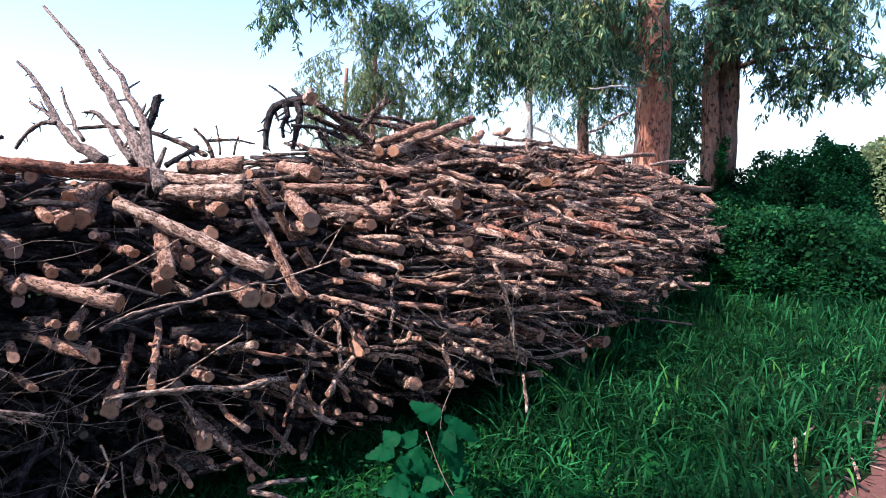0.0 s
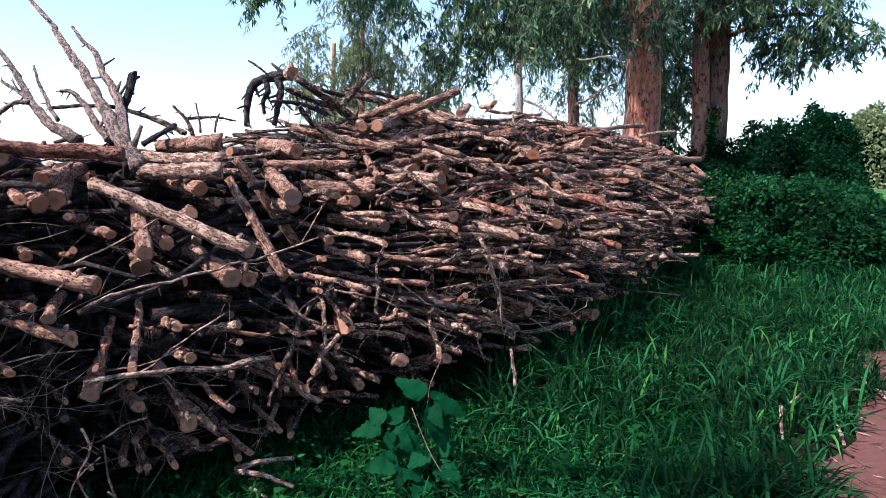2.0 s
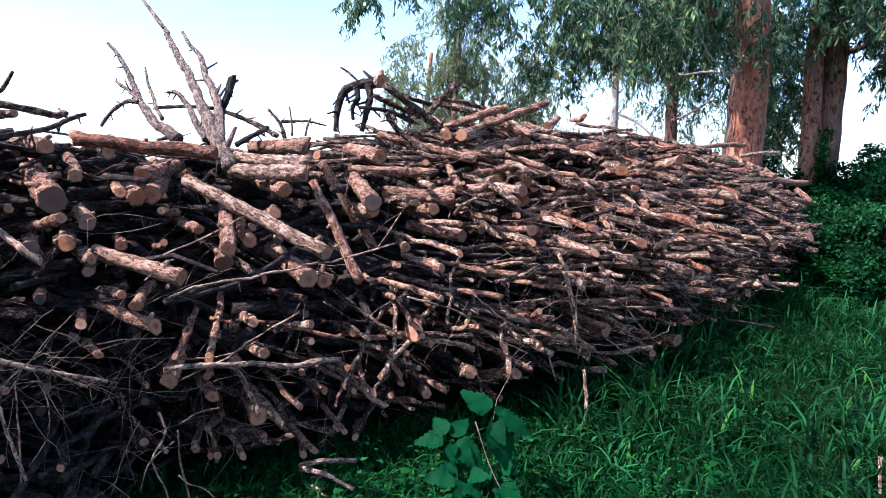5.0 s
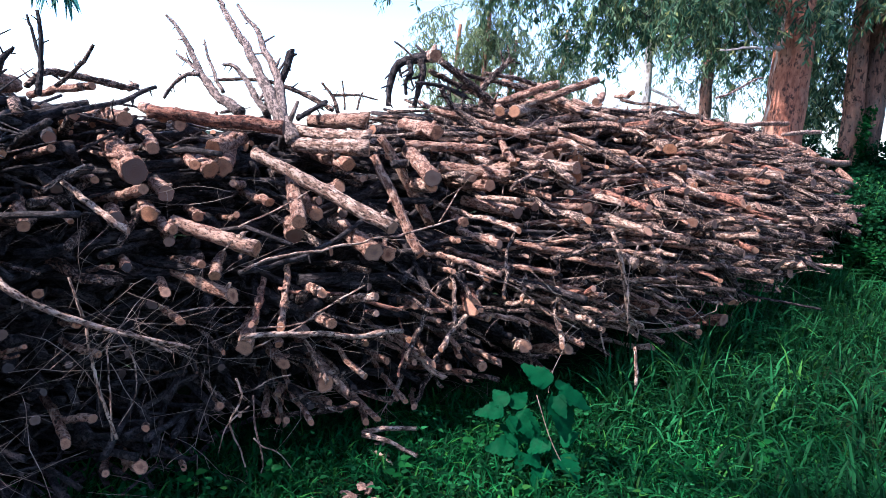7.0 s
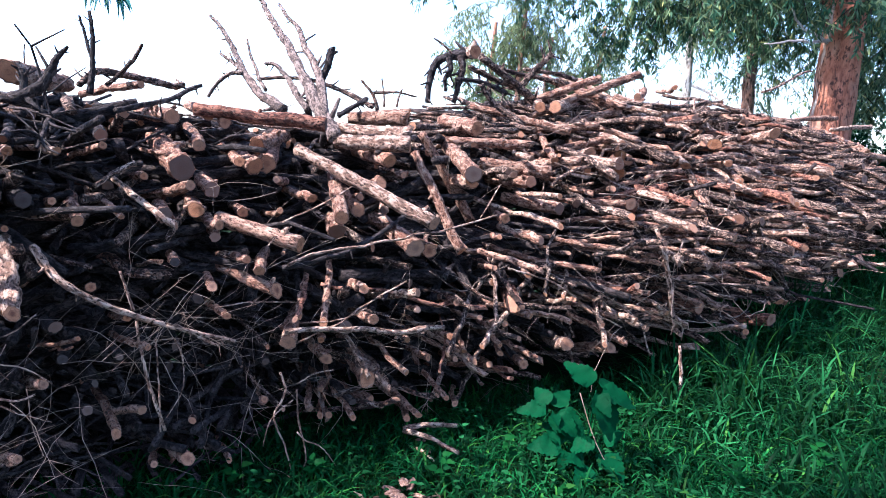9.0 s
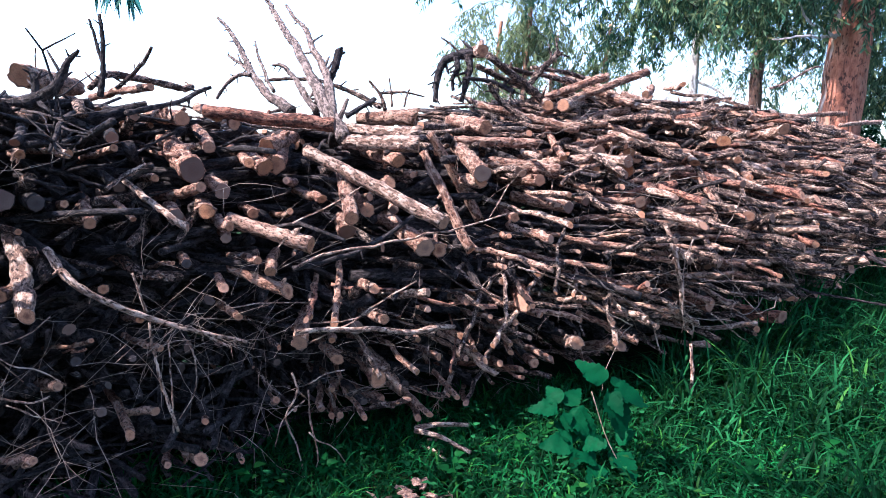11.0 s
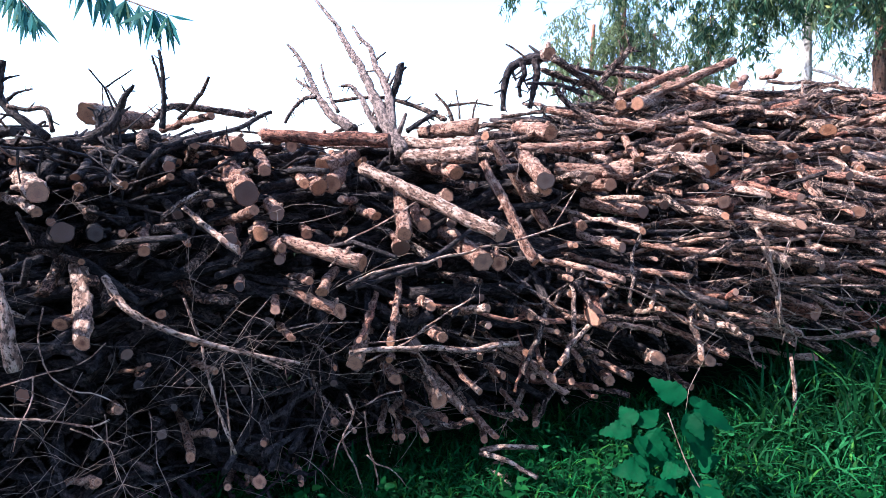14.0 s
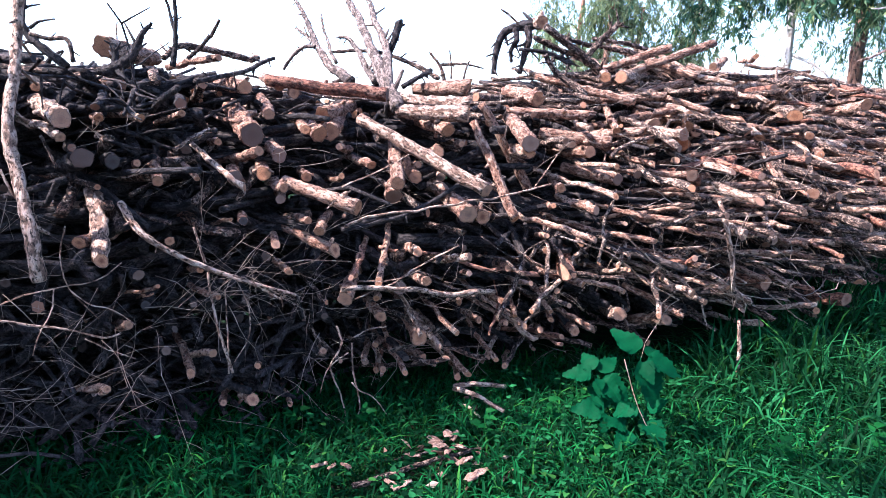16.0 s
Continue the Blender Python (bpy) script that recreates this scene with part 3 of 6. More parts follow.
branch([(-1.069, 4.695, 2.082), (-1.054, 4.682, 1.985), (-1.070, 4.661, 1.887), (-1.095, 4.633, 1.761)], 0.0296, 0.0158, "dark")
branch([(-1.123, 4.643, 2.098), (-1.184, 4.637, 2.150), (-1.252, 4.629, 2.194)], 0.0098, 0.0059)
log((-0.962, 4.673, 2.110), (-1.184, 5.086, 2.137), 0.045, "pale")
branch([(-0.498, 4.659, 1.746), (-0.591, 4.589, 1.833), (-0.731, 4.461, 1.947), (-0.864, 4.340, 2.039)], 0.0347, 0.0217)
log((-0.483, 4.547, 1.740), (-0.652, 5.014, 1.875), 0.034)
branch([(-0.640, 4.603, 1.859), (-0.549, 4.646, 1.983), (-0.480, 4.675, 2.054), (-0.443, 4.693, 2.104)], 0.0210, 0.0210)
branch([(-0.936, 4.343, 1.975), (-0.805, 4.458, 1.917), (-0.686, 4.564, 1.877)], 0.0164, 0.0190)
branch([(-0.996, 4.230, 1.886), (-0.825, 4.373, 1.873), (-0.706, 4.486, 1.819)], 0.0107, 0.0187, "dark")
branch([(-0.568, 4.348, 1.613), (-0.744, 4.370, 1.742), (-0.813, 4.323, 1.812), (-0.839, 4.294, 1.859)], 0.0218, 0.0144)
branch([(-0.852, 4.485, 2.014), (-0.648, 4.672, 1.970), (-0.431, 4.875, 1.935), (-0.311, 5.016, 1.921)], 0.0150, 0.0205)
branch([(-0.622, 4.758, 2.009), (-0.421, 4.960, 1.994), (-0.287, 5.124, 1.972)], 0.0137, 0.0167)
log((-0.115, 4.956, 1.966), (-0.562, 4.717, 1.789), 0.030)
log((0.165, 5.296, 2.035), (-0.764, 4.541, 1.567), 0.029)
log((-0.389, 4.580, 1.744), (-0.277, 5.398, 1.818), 0.041, "pale")
log((0.010, 5.078, 1.776), (-0.252, 5.399, 1.912), 0.033)
log((0.021, 5.087, 1.749), (-0.422, 4.823, 1.623), 0.029)
log((-0.791, 3.975, 1.576), (-1.087, 4.307, 1.629), 0.046)
log((-0.486, 4.095, 1.488), (-0.966, 3.903, 1.499), 0.029)
log((-0.337, 4.179, 1.404), (-0.511, 4.599, 1.599), 0.024)
log((0.018, 4.625, 1.498), (-0.305, 4.821, 1.519), 0.038)
log((0.059, 4.625, 1.440), (-0.091, 5.160, 1.488), 0.038)
log((0.340, 5.528, 1.748), (-0.017, 5.545, 1.881), 0.044)
branch([(0.850, 6.183, 1.631), (0.654, 6.049, 1.731), (0.416, 5.683, 1.752), (0.182, 5.300, 1.734)], 0.0414, 0.0319, "pale")
log((0.493, 6.059, 2.008), (0.398, 6.806, 2.028), 0.022)
log((0.174, 5.607, 1.892), (0.277, 6.693, 2.035), 0.031)
log((-0.724, 3.572, 1.328), (-0.966, 3.955, 1.468), 0.047, "dark_cut")
log((-0.742, 3.643, 1.281), (-1.036, 3.975, 1.266), 0.041)
log((-0.785, 3.860, 1.035), (-1.060, 3.700, 1.535), 0.029)
log((-0.735, 3.390, 0.930), (-1.055, 3.560, 1.430), 0.027)
log((-0.800, 3.055, 1.112), (-1.545, 3.125, 1.430), 0.034, "pale")
log((-0.344, 4.018, 1.331), (-0.766, 3.959, 1.375), 0.040)
log((-0.138, 4.248, 1.345), (-0.370, 4.629, 1.331), 0.025)
log((-0.447, 3.912, 1.281), (-0.754, 4.196, 1.265), 0.035)
log((0.041, 4.341, 1.332), (-0.138, 4.829, 1.404), 0.053)
log((0.113, 4.643, 1.412), (0.034, 5.270, 1.431), 0.034)
log((-0.092, 4.132, 1.212), (-0.381, 4.412, 1.279), 0.019)
log((-0.138, 4.391, 1.450), (-0.366, 4.790, 1.402), 0.036)
log((-0.271, 3.867, 1.137), (-0.623, 4.037, 1.174), 0.036, "dark_cut")
log((-0.538, 3.586, 1.092), (-0.701, 4.053, 1.090), 0.023)
log((-0.340, 3.595, 0.987), (-0.623, 3.913, 1.009), 0.026)
log((-0.545, 3.326, 0.868), (-0.708, 3.791, 0.786), 0.014)
log((-0.545, 3.445, 1.012), (-0.705, 3.915, 0.954), 0.015)
log((-1.190, 2.863, 1.135), (-1.404, 3.252, 1.338), 0.036)
log((-1.228, 2.894, 1.066), (-1.436, 3.319, 1.078), 0.040, "dark_cut")
log((-1.141, 3.254, 1.276), (-1.400, 3.641, 1.206), 0.035)
log((-1.136, 3.378, 1.382), (-1.457, 3.691, 1.423), 0.039)
log((-1.071, 3.423, 1.312), (-1.263, 3.863, 1.254), 0.020)
log((-1.215, 3.162, 1.207), (-1.481, 3.543, 1.176), 0.020)
log((-1.203, 3.102, 1.145), (-1.784, 4.002, 1.280), 0.032)
log((-1.375, 2.946, 1.206), (-1.702, 3.264, 1.221), 0.021)
log((-1.589, 2.686, 1.152), (-1.883, 3.065, 1.142), 0.023)
log((-1.500, 2.864, 1.150), (-1.807, 3.206, 1.082), 0.016)
log((-1.639, 2.886, 1.349), (-1.932, 3.250, 1.385), 0.039)
log((-1.634, 2.983, 1.359), (-2.023, 3.883, 1.535), 0.045)
log((-1.551, 2.928, 1.290), (-1.733, 3.375, 1.258), 0.019)
log((-1.307, 2.681, 1.030), (-1.708, 2.669, 1.127), 0.036)
log((-1.094, 3.180, 1.147), (-1.269, 3.642, 1.196), 0.024, "dark_cut")
log((-1.478, 2.526, 0.975), (-1.816, 2.841, 0.924), 0.017)
log((-1.424, 2.531, 0.930), (-1.643, 2.986, 0.933), 0.024)
log((-0.896, 3.074, 0.983), (-1.210, 3.366, 1.085), 0.045)
log((-0.847, 3.155, 0.963), (-1.050, 3.586, 0.934), 0.039)
log((-1.633, 2.535, 1.060), (-1.937, 2.896, 1.033), 0.021, "dark_cut")
log((-1.891, 2.063, 1.165), (-2.223, 2.378, 1.228), 0.022)
log((-1.678, 2.338, 1.129), (-2.063, 2.454, 1.293), 0.015, "pale")
log((-1.752, 2.543, 1.273), (-2.169, 2.711, 1.195), 0.024)
log((-1.718, 2.652, 1.251), (-2.043, 2.976, 1.296), 0.034, "dark_cut")
log((-1.597, 2.511, 1.116), (-1.922, 2.835, 1.094), 0.023)
log((-1.711, 2.515, 1.174), (-2.001, 2.885, 1.179), 0.034)
log((-1.788, 2.411, 1.160), (-2.087, 2.766, 1.157), 0.031, "dark_cut")
log((-1.879, 2.274, 1.158), (-2.951, 2.867, 1.339), 0.012)
log((-2.065, 2.003, 1.236), (-2.423, 2.285, 1.218), 0.031, "dark")
log((-2.020, 2.085, 1.230), (-2.360, 2.392, 1.195), 0.015)
branch([(-1.960, 2.233, 1.279), (-1.953, 2.326, 1.323), (-1.936, 2.432, 1.366)], 0.0099, 0.0106)
log((-1.691, 2.340, 0.981), (-1.986, 2.701, 0.940), 0.019, "dark_cut")
log((-1.701, 2.267, 0.995), (-2.069, 2.545, 0.898), 0.009)
log((-1.880, 1.758, 0.895), (-2.193, 2.032, 1.087), 0.025, "pale")
branch([(-1.992, 1.962, 1.081), (-1.909, 1.938, 1.012), (-1.838, 1.927, 0.970), (-1.769, 1.984, 0.902), (-1.686, 2.094, 0.820), (-1.612, 2.186, 0.763), (-1.557, 2.265, 0.724), (-1.461, 2.392, 0.659)], 0.0151, 0.0081, "pale")
branch([(-1.601, 2.199, 0.765), (-1.551, 2.274, 0.706), (-1.503, 2.338, 0.649)], 0.0087, 0.0046, "pale")
branch([(-1.735, 2.081, 0.989), (-1.707, 2.083, 0.906), (-1.696, 2.095, 0.840)], 0.0041, 0.0063, "pale")
log((-1.900, 1.944, 0.795), (-2.253, 2.230, 0.725), 0.021, "dark")
log((-1.865, 2.006, 0.739), (-2.295, 2.194, 0.604), 0.009)
log((-1.744, 2.119, 0.801), (-2.084, 2.425, 0.699), 0.015)
log((-1.699, 2.170, 0.674), (-2.089, 2.417, 0.622), 0.015)
log((-1.950, 1.917, 0.584), (-2.331, 2.185, 0.449), 0.016)
log((-1.788, 2.122, 0.641), (-2.122, 2.450, 0.528), 0.015, "dark")
log((-1.875, 1.988, 0.711), (-2.251, 2.256, 0.571), 0.005)
branch([(-1.701, 2.117, 0.794), (-1.690, 2.121, 0.680), (-1.677, 2.135, 0.564), (-1.642, 2.177, 0.338)], 0.0053, 0.0067, "pale")
branch([(-1.672, 2.182, 0.708), (-1.669, 2.182, 0.524), (-1.666, 2.180, 0.326)], 0.0033, 0.0034, "pale")
branch([(-1.637, 2.251, 0.691), (-1.622, 2.278, 0.590), (-1.626, 2.268, 0.474), (-1.665, 2.219, 0.369)], 0.0034, 0.0023, "pale")
branch([(-1.789, 2.030, 0.653), (-1.743, 2.082, 0.708), (-1.702, 2.139, 0.740)], 0.0021, 0.0021, "pale")
log((-1.364, 2.572, 0.841), (-1.757, 2.671, 0.916), 0.028)
log((-1.323, 2.593, 0.609), (-1.508, 3.048, 0.630), 0.035)
log((-1.297, 2.639, 0.717), (-1.467, 3.079, 0.826), 0.016)
log((-1.208, 2.737, 0.498), (-1.489, 3.104, 0.469), 0.027)
log((-1.075, 2.865, 0.810), (-1.363, 3.226, 0.758), 0.024)
log((-0.859, 3.016, 0.780), (-1.215, 3.273, 0.677), 0.022, "pale")
log((-1.233, 2.736, 0.586), (-1.450, 3.155, 0.510), 0.015)
log((-1.225, 2.742, 0.666), (-1.371, 3.139, 0.883), 0.018)
log((-1.168, 2.871, 0.614), (-1.733, 3.868, 0.531), 0.035, "dark")
log((-1.038, 2.900, 0.659), (-1.363, 3.203, 0.650), 0.024)
log((-1.048, 2.849, 0.380), (-1.302, 3.236, 0.364), 0.041)
log((-0.906, 3.015, 0.539), (-1.047, 3.497, 0.458), 0.014)
log((-0.818, 3.092, 0.436), (-1.062, 3.481, 0.355), 0.020)
log((-1.243, 2.754, 0.340), (-1.431, 3.194, 0.217), 0.017)
log((-1.267, 2.703, 0.260), (-1.482, 3.117, 0.219), 0.016)
log((-1.425, 2.564, 0.343), (-1.703, 2.952, 0.175), 0.018)
log((-1.129, 2.879, 0.244), (-1.802, 3.483, 0.298), 0.020, "dark")
log((-1.060, 2.937, 0.242), (-1.671, 3.400, 0.191), 0.021)
log((-1.211, 2.780, 0.208), (-1.445, 3.181, 0.060), 0.017)
log((-0.904, 3.038, 0.127), (-1.106, 3.470, 0.060), 0.018)
log((-1.543, 2.369, 0.885), (-1.834, 2.746, 0.860), 0.018)
log((-1.509, 2.417, 0.753), (-1.835, 2.748, 0.708), 0.016)
log((-1.418, 2.565, 0.519), (-1.684, 2.972, 0.442), 0.017, "dark")
log((-0.704, 3.177, 0.710), (-0.933, 3.581, 0.630), 0.020)
log((-0.450, 3.420, 0.665), (-0.660, 4.500, 0.640), 0.046, "red")
log((-0.152, 3.636, 0.669), (-0.421, 3.967, 0.547), 0.015, "pale")
log((-0.592, 3.241, 0.626), (-0.838, 3.631, 0.548), 0.013)
log((-0.494, 3.333, 0.417), (-0.687, 3.739, 0.490), 0.015)
log((-0.536, 3.359, 0.567), (-0.700, 3.829, 0.448), 0.018)
log((-0.725, 3.172, 0.530), (-0.962, 3.574, 0.451), 0.018)
log((-0.659, 3.205, 0.450), (-0.815, 3.662, 0.507), 0.014)
log((-0.167, 3.610, 0.418), (-0.303, 4.096, 0.293), 0.037, "pale")
log((-0.380, 3.450, 0.332), (-0.538, 3.922, 0.220), 0.026)
log((0.165, 3.850, 0.382), (-0.193, 3.912, 0.518), 0.020)
log((0.073, 3.874, 0.347), (-0.181, 4.208, 0.218), 0.033)
log((-0.700, 3.188, 0.409), (-0.889, 3.628, 0.282), 0.017)
log((0.305, 4.007, 0.605), (-0.050, 4.112, 0.665), 0.015)
log((-0.550, 3.349, 0.346), (-0.689, 3.842, 0.201), 0.018)
log((-0.696, 3.199, 0.166), (-0.820, 3.693, 0.060), 0.016)
log((-1.595, 2.247, 0.191), (-1.935, 2.562, 0.078), 0.026)
log((-1.715, 2.144, 0.426), (-2.117, 2.381, 0.275), 0.017)
log((-1.699, 2.178, 0.184), (-1.987, 2.560, 0.060), 0.015)
log((-1.806, 2.105, 0.331), (-2.800, 2.898, 0.256), 0.019)
log((-1.863, 2.029, 0.451), (-2.199, 2.338, 0.295), 0.019, "dark")
log((-1.615, 2.316, 0.322), (-1.913, 2.688, 0.149), 0.015)
log((-1.492, 2.386, 0.131), (-1.791, 2.749, 0.060), 0.012)
log((-1.981, 1.823, 0.327), (-2.390, 2.051, 0.136), 0.013)
log((-0.386, 3.470, 0.815), (-0.514, 3.973, 0.772), 0.016)
log((-0.866, 3.051, 0.690), (-1.115, 3.443, 0.565), 0.012)
log((-0.034, 3.838, 0.706), (0.110, 4.618, 0.522), 0.019)
log((1.380, 6.421, 1.366), (0.143, 4.802, 1.346), 0.025)
log((1.742, 6.856, 1.263), (1.649, 7.356, 1.551), 0.024)
log((2.024, 7.264, 1.245), (1.881, 7.725, 1.432), 0.031)
log((0.811, 5.290, 1.286), (0.569, 5.641, 1.305), 0.031)
log((0.863, 5.261, 1.228), (0.828, 6.108, 1.157), 0.029)
log((1.219, 5.551, 1.085), (0.320, 4.568, 1.081), 0.026)
log((1.102, 5.091, 0.878), (0.425, 4.496, 0.986), 0.018)
branch([(1.035, 4.906, 0.868), (1.161, 5.108, 0.720), (1.429, 5.572, 0.434)], 0.0155, 0.0133)
branch([(0.288, 4.097, 1.029), (0.339, 4.034, 0.894), (0.383, 4.077, 0.720), (0.424, 4.132, 0.502)], 0.0133, 0.0154, "pale")
branch([(0.873, 5.357, 1.286), (0.875, 5.061, 1.142), (0.939, 4.941, 1.022), (1.027, 4.920, 0.842)], 0.0148, 0.0137)
branch([(0.525, 4.994, 1.359), (0.616, 4.865, 1.213), (0.714, 4.750, 1.075)], 0.0179, 0.0152)
branch([(-0.062, 3.761, 0.901), (0.091, 3.897, 0.930), (0.186, 3.998, 0.961), (0.364, 4.177, 0.962)], 0.0126, 0.0204)
branch([(0.299, 4.046, 0.599), (0.540, 4.329, 0.396)], 0.0134, 0.0196, "pale")
log((0.529, 4.228, 0.430), (0.223, 4.408, 0.464), 0.019, "pale")
log((0.796, 4.611, 0.465), (0.492, 4.750, 0.583), 0.019)
log((0.991, 4.893, 0.613), (0.358, 4.404, 0.690), 0.018)
log((0.868, 4.764, 0.706), (0.233, 4.274, 0.835), 0.017)
log((1.798, 6.294, 0.537), (1.060, 5.369, 0.644), 0.017)
log((1.622, 5.989, 0.947), (1.004, 5.272, 1.044), 0.033)
log((1.365, 5.584, 0.950), (1.472, 6.676, 0.862), 0.039)
log((2.412, 8.500, 1.512), (1.238, 6.857, 1.531), 0.036)
branch([(0.620, 4.350, 0.466), (0.784, 4.551, 0.315), (0.933, 4.733, 0.198)], 0.0053, 0.0039, "pale")
log((4.230, 11.251, 1.453), (3.069, 9.657, 1.482), 0.051)
log((4.034, 10.255, 1.125), (3.788, 10.415, 1.367), 0.046)
log((4.083, 10.453, 1.134), (2.725, 8.527, 1.360), 0.043)
log((3.121, 8.799, 1.110), (2.424, 7.963, 1.199), 0.036)
log((2.859, 9.766, 1.957), (1.877, 8.467, 1.857), 0.032)
log((3.681, 10.943, 1.901), (2.871, 9.934, 1.815), 0.031, "pale")
log((1.974, 7.051, 1.192), (1.892, 7.677, 1.379), 0.038)
branch([(2.542, 6.575, 0.542), (2.31, 6.59, 0.535), (2.02, 6.60, 0.545), (1.70, 6.62, 0.515)], 0.020, 0.010, "pale")
branch([(1.534, 7.870, 2.119), (1.707, 7.894, 2.195), (1.931, 7.930, 2.336), (2.027, 7.941, 2.355)], 0.0161, 0.0097)
branch([(0.920, 5.007, 1.099), (1.011, 4.920, 0.976), (1.212, 5.201, 0.727), (1.453, 5.618, 0.401)], 0.0145, 0.0141)
log((3.138, 8.504, 0.823), (2.859, 8.645, 0.654), 0.028)
log((3.571, 9.225, 0.786), (3.733, 10.225, 0.448), 0.015)
log((2.844, 8.144, 0.987), (2.820, 8.898, 1.014), 0.030)
log((1.229, 6.071, 1.362), (0.570, 5.399, 1.363), 0.021)
log((0.996, 5.336, 1.201), (0.360, 5.596, 1.334), 0.021)
log((1.039, 4.891, 0.839), (0.360, 4.739, 0.915), 0.017)
log((0.821, 4.629, 0.931), (0.168, 4.379, 0.886), 0.016)
log((1.030, 4.876, 0.731), (0.388, 4.600, 0.771), 0.017)
log((1.545, 5.882, 1.010), (0.921, 5.569, 1.056), 0.024)
log((2.003, 6.624, 0.987), (1.344, 6.398, 1.055), 0.021)
log((-0.176, 4.232, 1.406), (-0.870, 4.284, 1.331), 0.029)
log((-0.015, 4.606, 1.553), (-0.643, 4.342, 1.392), 0.027)
log((0.069, 5.038, 1.780), (-0.552, 5.272, 2.002), 0.026)
log((1.013, 6.074, 1.541), (0.357, 6.301, 1.637), 0.026)
log((0.898, 5.575, 1.399), (0.882, 6.358, 1.565), 0.029)
log((0.966, 5.427, 1.270), (0.922, 6.118, 1.368), 0.028)
log((2.587, 8.809, 1.569), (2.005, 8.336, 1.594), 0.051)
log((3.252, 9.687, 1.533), (2.803, 10.153, 1.799), 0.044)
log((3.376, 9.504, 1.327), (2.755, 8.942, 1.278), 0.039)
log((3.030, 8.337, 0.976), (2.350, 8.237, 1.108), 0.031)
log((2.186, 8.401, 1.696), (1.167, 7.168, 1.724), 0.034)
log((1.913, 8.055, 1.792), (1.058, 7.055, 1.776), 0.029)
log((1.312, 6.699, 1.592), (0.761, 6.263, 1.619), 0.026)
log((0.640, 4.722, 1.142), (0.453, 5.348, 1.393), 0.018)
log((0.366, 4.581, 1.256), (-0.273, 4.326, 1.129), 0.024, "red")
log((0.475, 4.876, 1.353), (-0.099, 4.506, 1.201), 0.019)
log((0.248, 4.164, 1.089), (-0.447, 4.155, 1.005), 0.016)
log((0.149, 3.970, 1.015), (-0.520, 4.050, 0.825), 0.015)
log((0.755, 4.543, 0.694), (0.064, 4.443, 0.639), 0.018)
log((-0.551, 3.260, 0.315), (-1.180, 3.516, 0.485), 0.015)
log((0.618, 4.377, 0.532), (0.162, 4.905, 0.587), 0.017)
log((1.052, 4.908, 0.587), (0.376, 5.039, 0.716), 0.017)
log((1.346, 5.412, 0.475), (0.734, 5.086, 0.573), 0.019)
log((-0.493, 3.311, 0.467), (-0.889, 3.859, 0.648), 0.013)
log((-0.266, 4.409, 1.589), (-0.945, 4.503, 1.732), 0.026)
log((-0.095, 4.644, 1.636), (-0.766, 4.463, 1.556), 0.024)
log((0.176, 4.821, 1.542), (-0.487, 4.975, 1.706), 0.023)
log((0.572, 5.129, 1.437), (-0.120, 5.132, 1.544), 0.022)
log((0.402, 5.036, 1.504), (-0.275, 5.192, 1.590), 0.019)
log((1.598, 6.684, 1.347), (1.004, 6.321, 1.418), 0.027)
log((2.743, 8.770, 1.424), (2.101, 8.187, 1.441), 0.036)
log((2.786, 8.468, 1.241), (2.112, 7.965, 1.324), 0.031)
log((1.500, 6.102, 1.151), (0.904, 5.734, 1.176), 0.024)
log((2.230, 6.941, 0.863), (1.558, 6.236, 0.935), 0.025)
log((2.781, 7.866, 0.761), (2.117, 7.206, 0.841), 0.029)
log((1.856, 6.293, 0.790), (1.319, 5.850, 0.863), 0.023)
log((1.553, 5.769, 0.681), (0.981, 5.373, 0.759), 0.021)
log((0.618, 4.380, 0.877), (-0.074, 4.273, 0.877), 0.017)
log((0.542, 4.420, 1.027), (-0.148, 4.304, 1.031), 0.019)
log((0.144, 4.177, 1.167), (-0.554, 4.223, 1.181), 0.020)
log((0.057, 3.792, 0.943), (-0.621, 3.959, 0.985), 0.016)
log((-0.025, 3.721, 0.822), (-0.708, 3.857, 0.896), 0.018)
log((0.274, 3.992, 0.660), (-0.415, 4.086, 0.739), 0.017)
log((0.361, 4.067, 0.822), (-0.305, 4.278, 0.866), 0.016)
log((-0.313, 3.470, 0.845), (-0.973, 3.679, 0.953), 0.018)
log((-0.354, 3.432, 0.606), (-0.994, 3.712, 0.647), 0.017)
log((-0.154, 3.605, 0.549), (-0.818, 3.828, 0.549), 0.016)
log((0.088, 3.822, 0.549), (-0.580, 4.023, 0.607), 0.017)
log((0.391, 4.104, 0.524), (-0.289, 4.269, 0.554), 0.016)
log((-0.285, 3.494, 0.345), (-0.873, 3.862, 0.440), 0.017)
log((-0.604, 3.207, 0.402), (-1.189, 3.557, 0.564), 0.016)
log((-0.888, 2.962, 0.393), (-1.388, 3.435, 0.518), 0.015)
log((-0.836, 3.004, 0.166), (-1.333, 3.478, 0.304), 0.016)
log((-1.092, 2.789, 0.207), (-1.526, 3.315, 0.365), 0.014)
log((-0.720, 3.106, 0.230), (-1.189, 3.561, 0.480), 0.015)
log((-0.955, 2.911, 0.318), (-1.509, 3.284, 0.529), 0.017)
branch([(-1.405, 2.704, 1.119), (-1.343, 2.831, 1.163), (-1.211, 3.102, 1.276)], 0.0038, 0.0035, "pale")
branch([(-1.407, 2.574, 1.032), (-1.398, 2.690, 1.086), (-1.374, 2.729, 1.097)], 0.0036, 0.0038, "pale")
branch([(-1.289, 2.528, 0.966), (-1.220, 2.655, 0.999), (-0.997, 2.904, 1.044), (-0.789, 3.138, 1.081), (-0.558, 3.411, 1.131)], 0.0071, 0.0044, "pale")
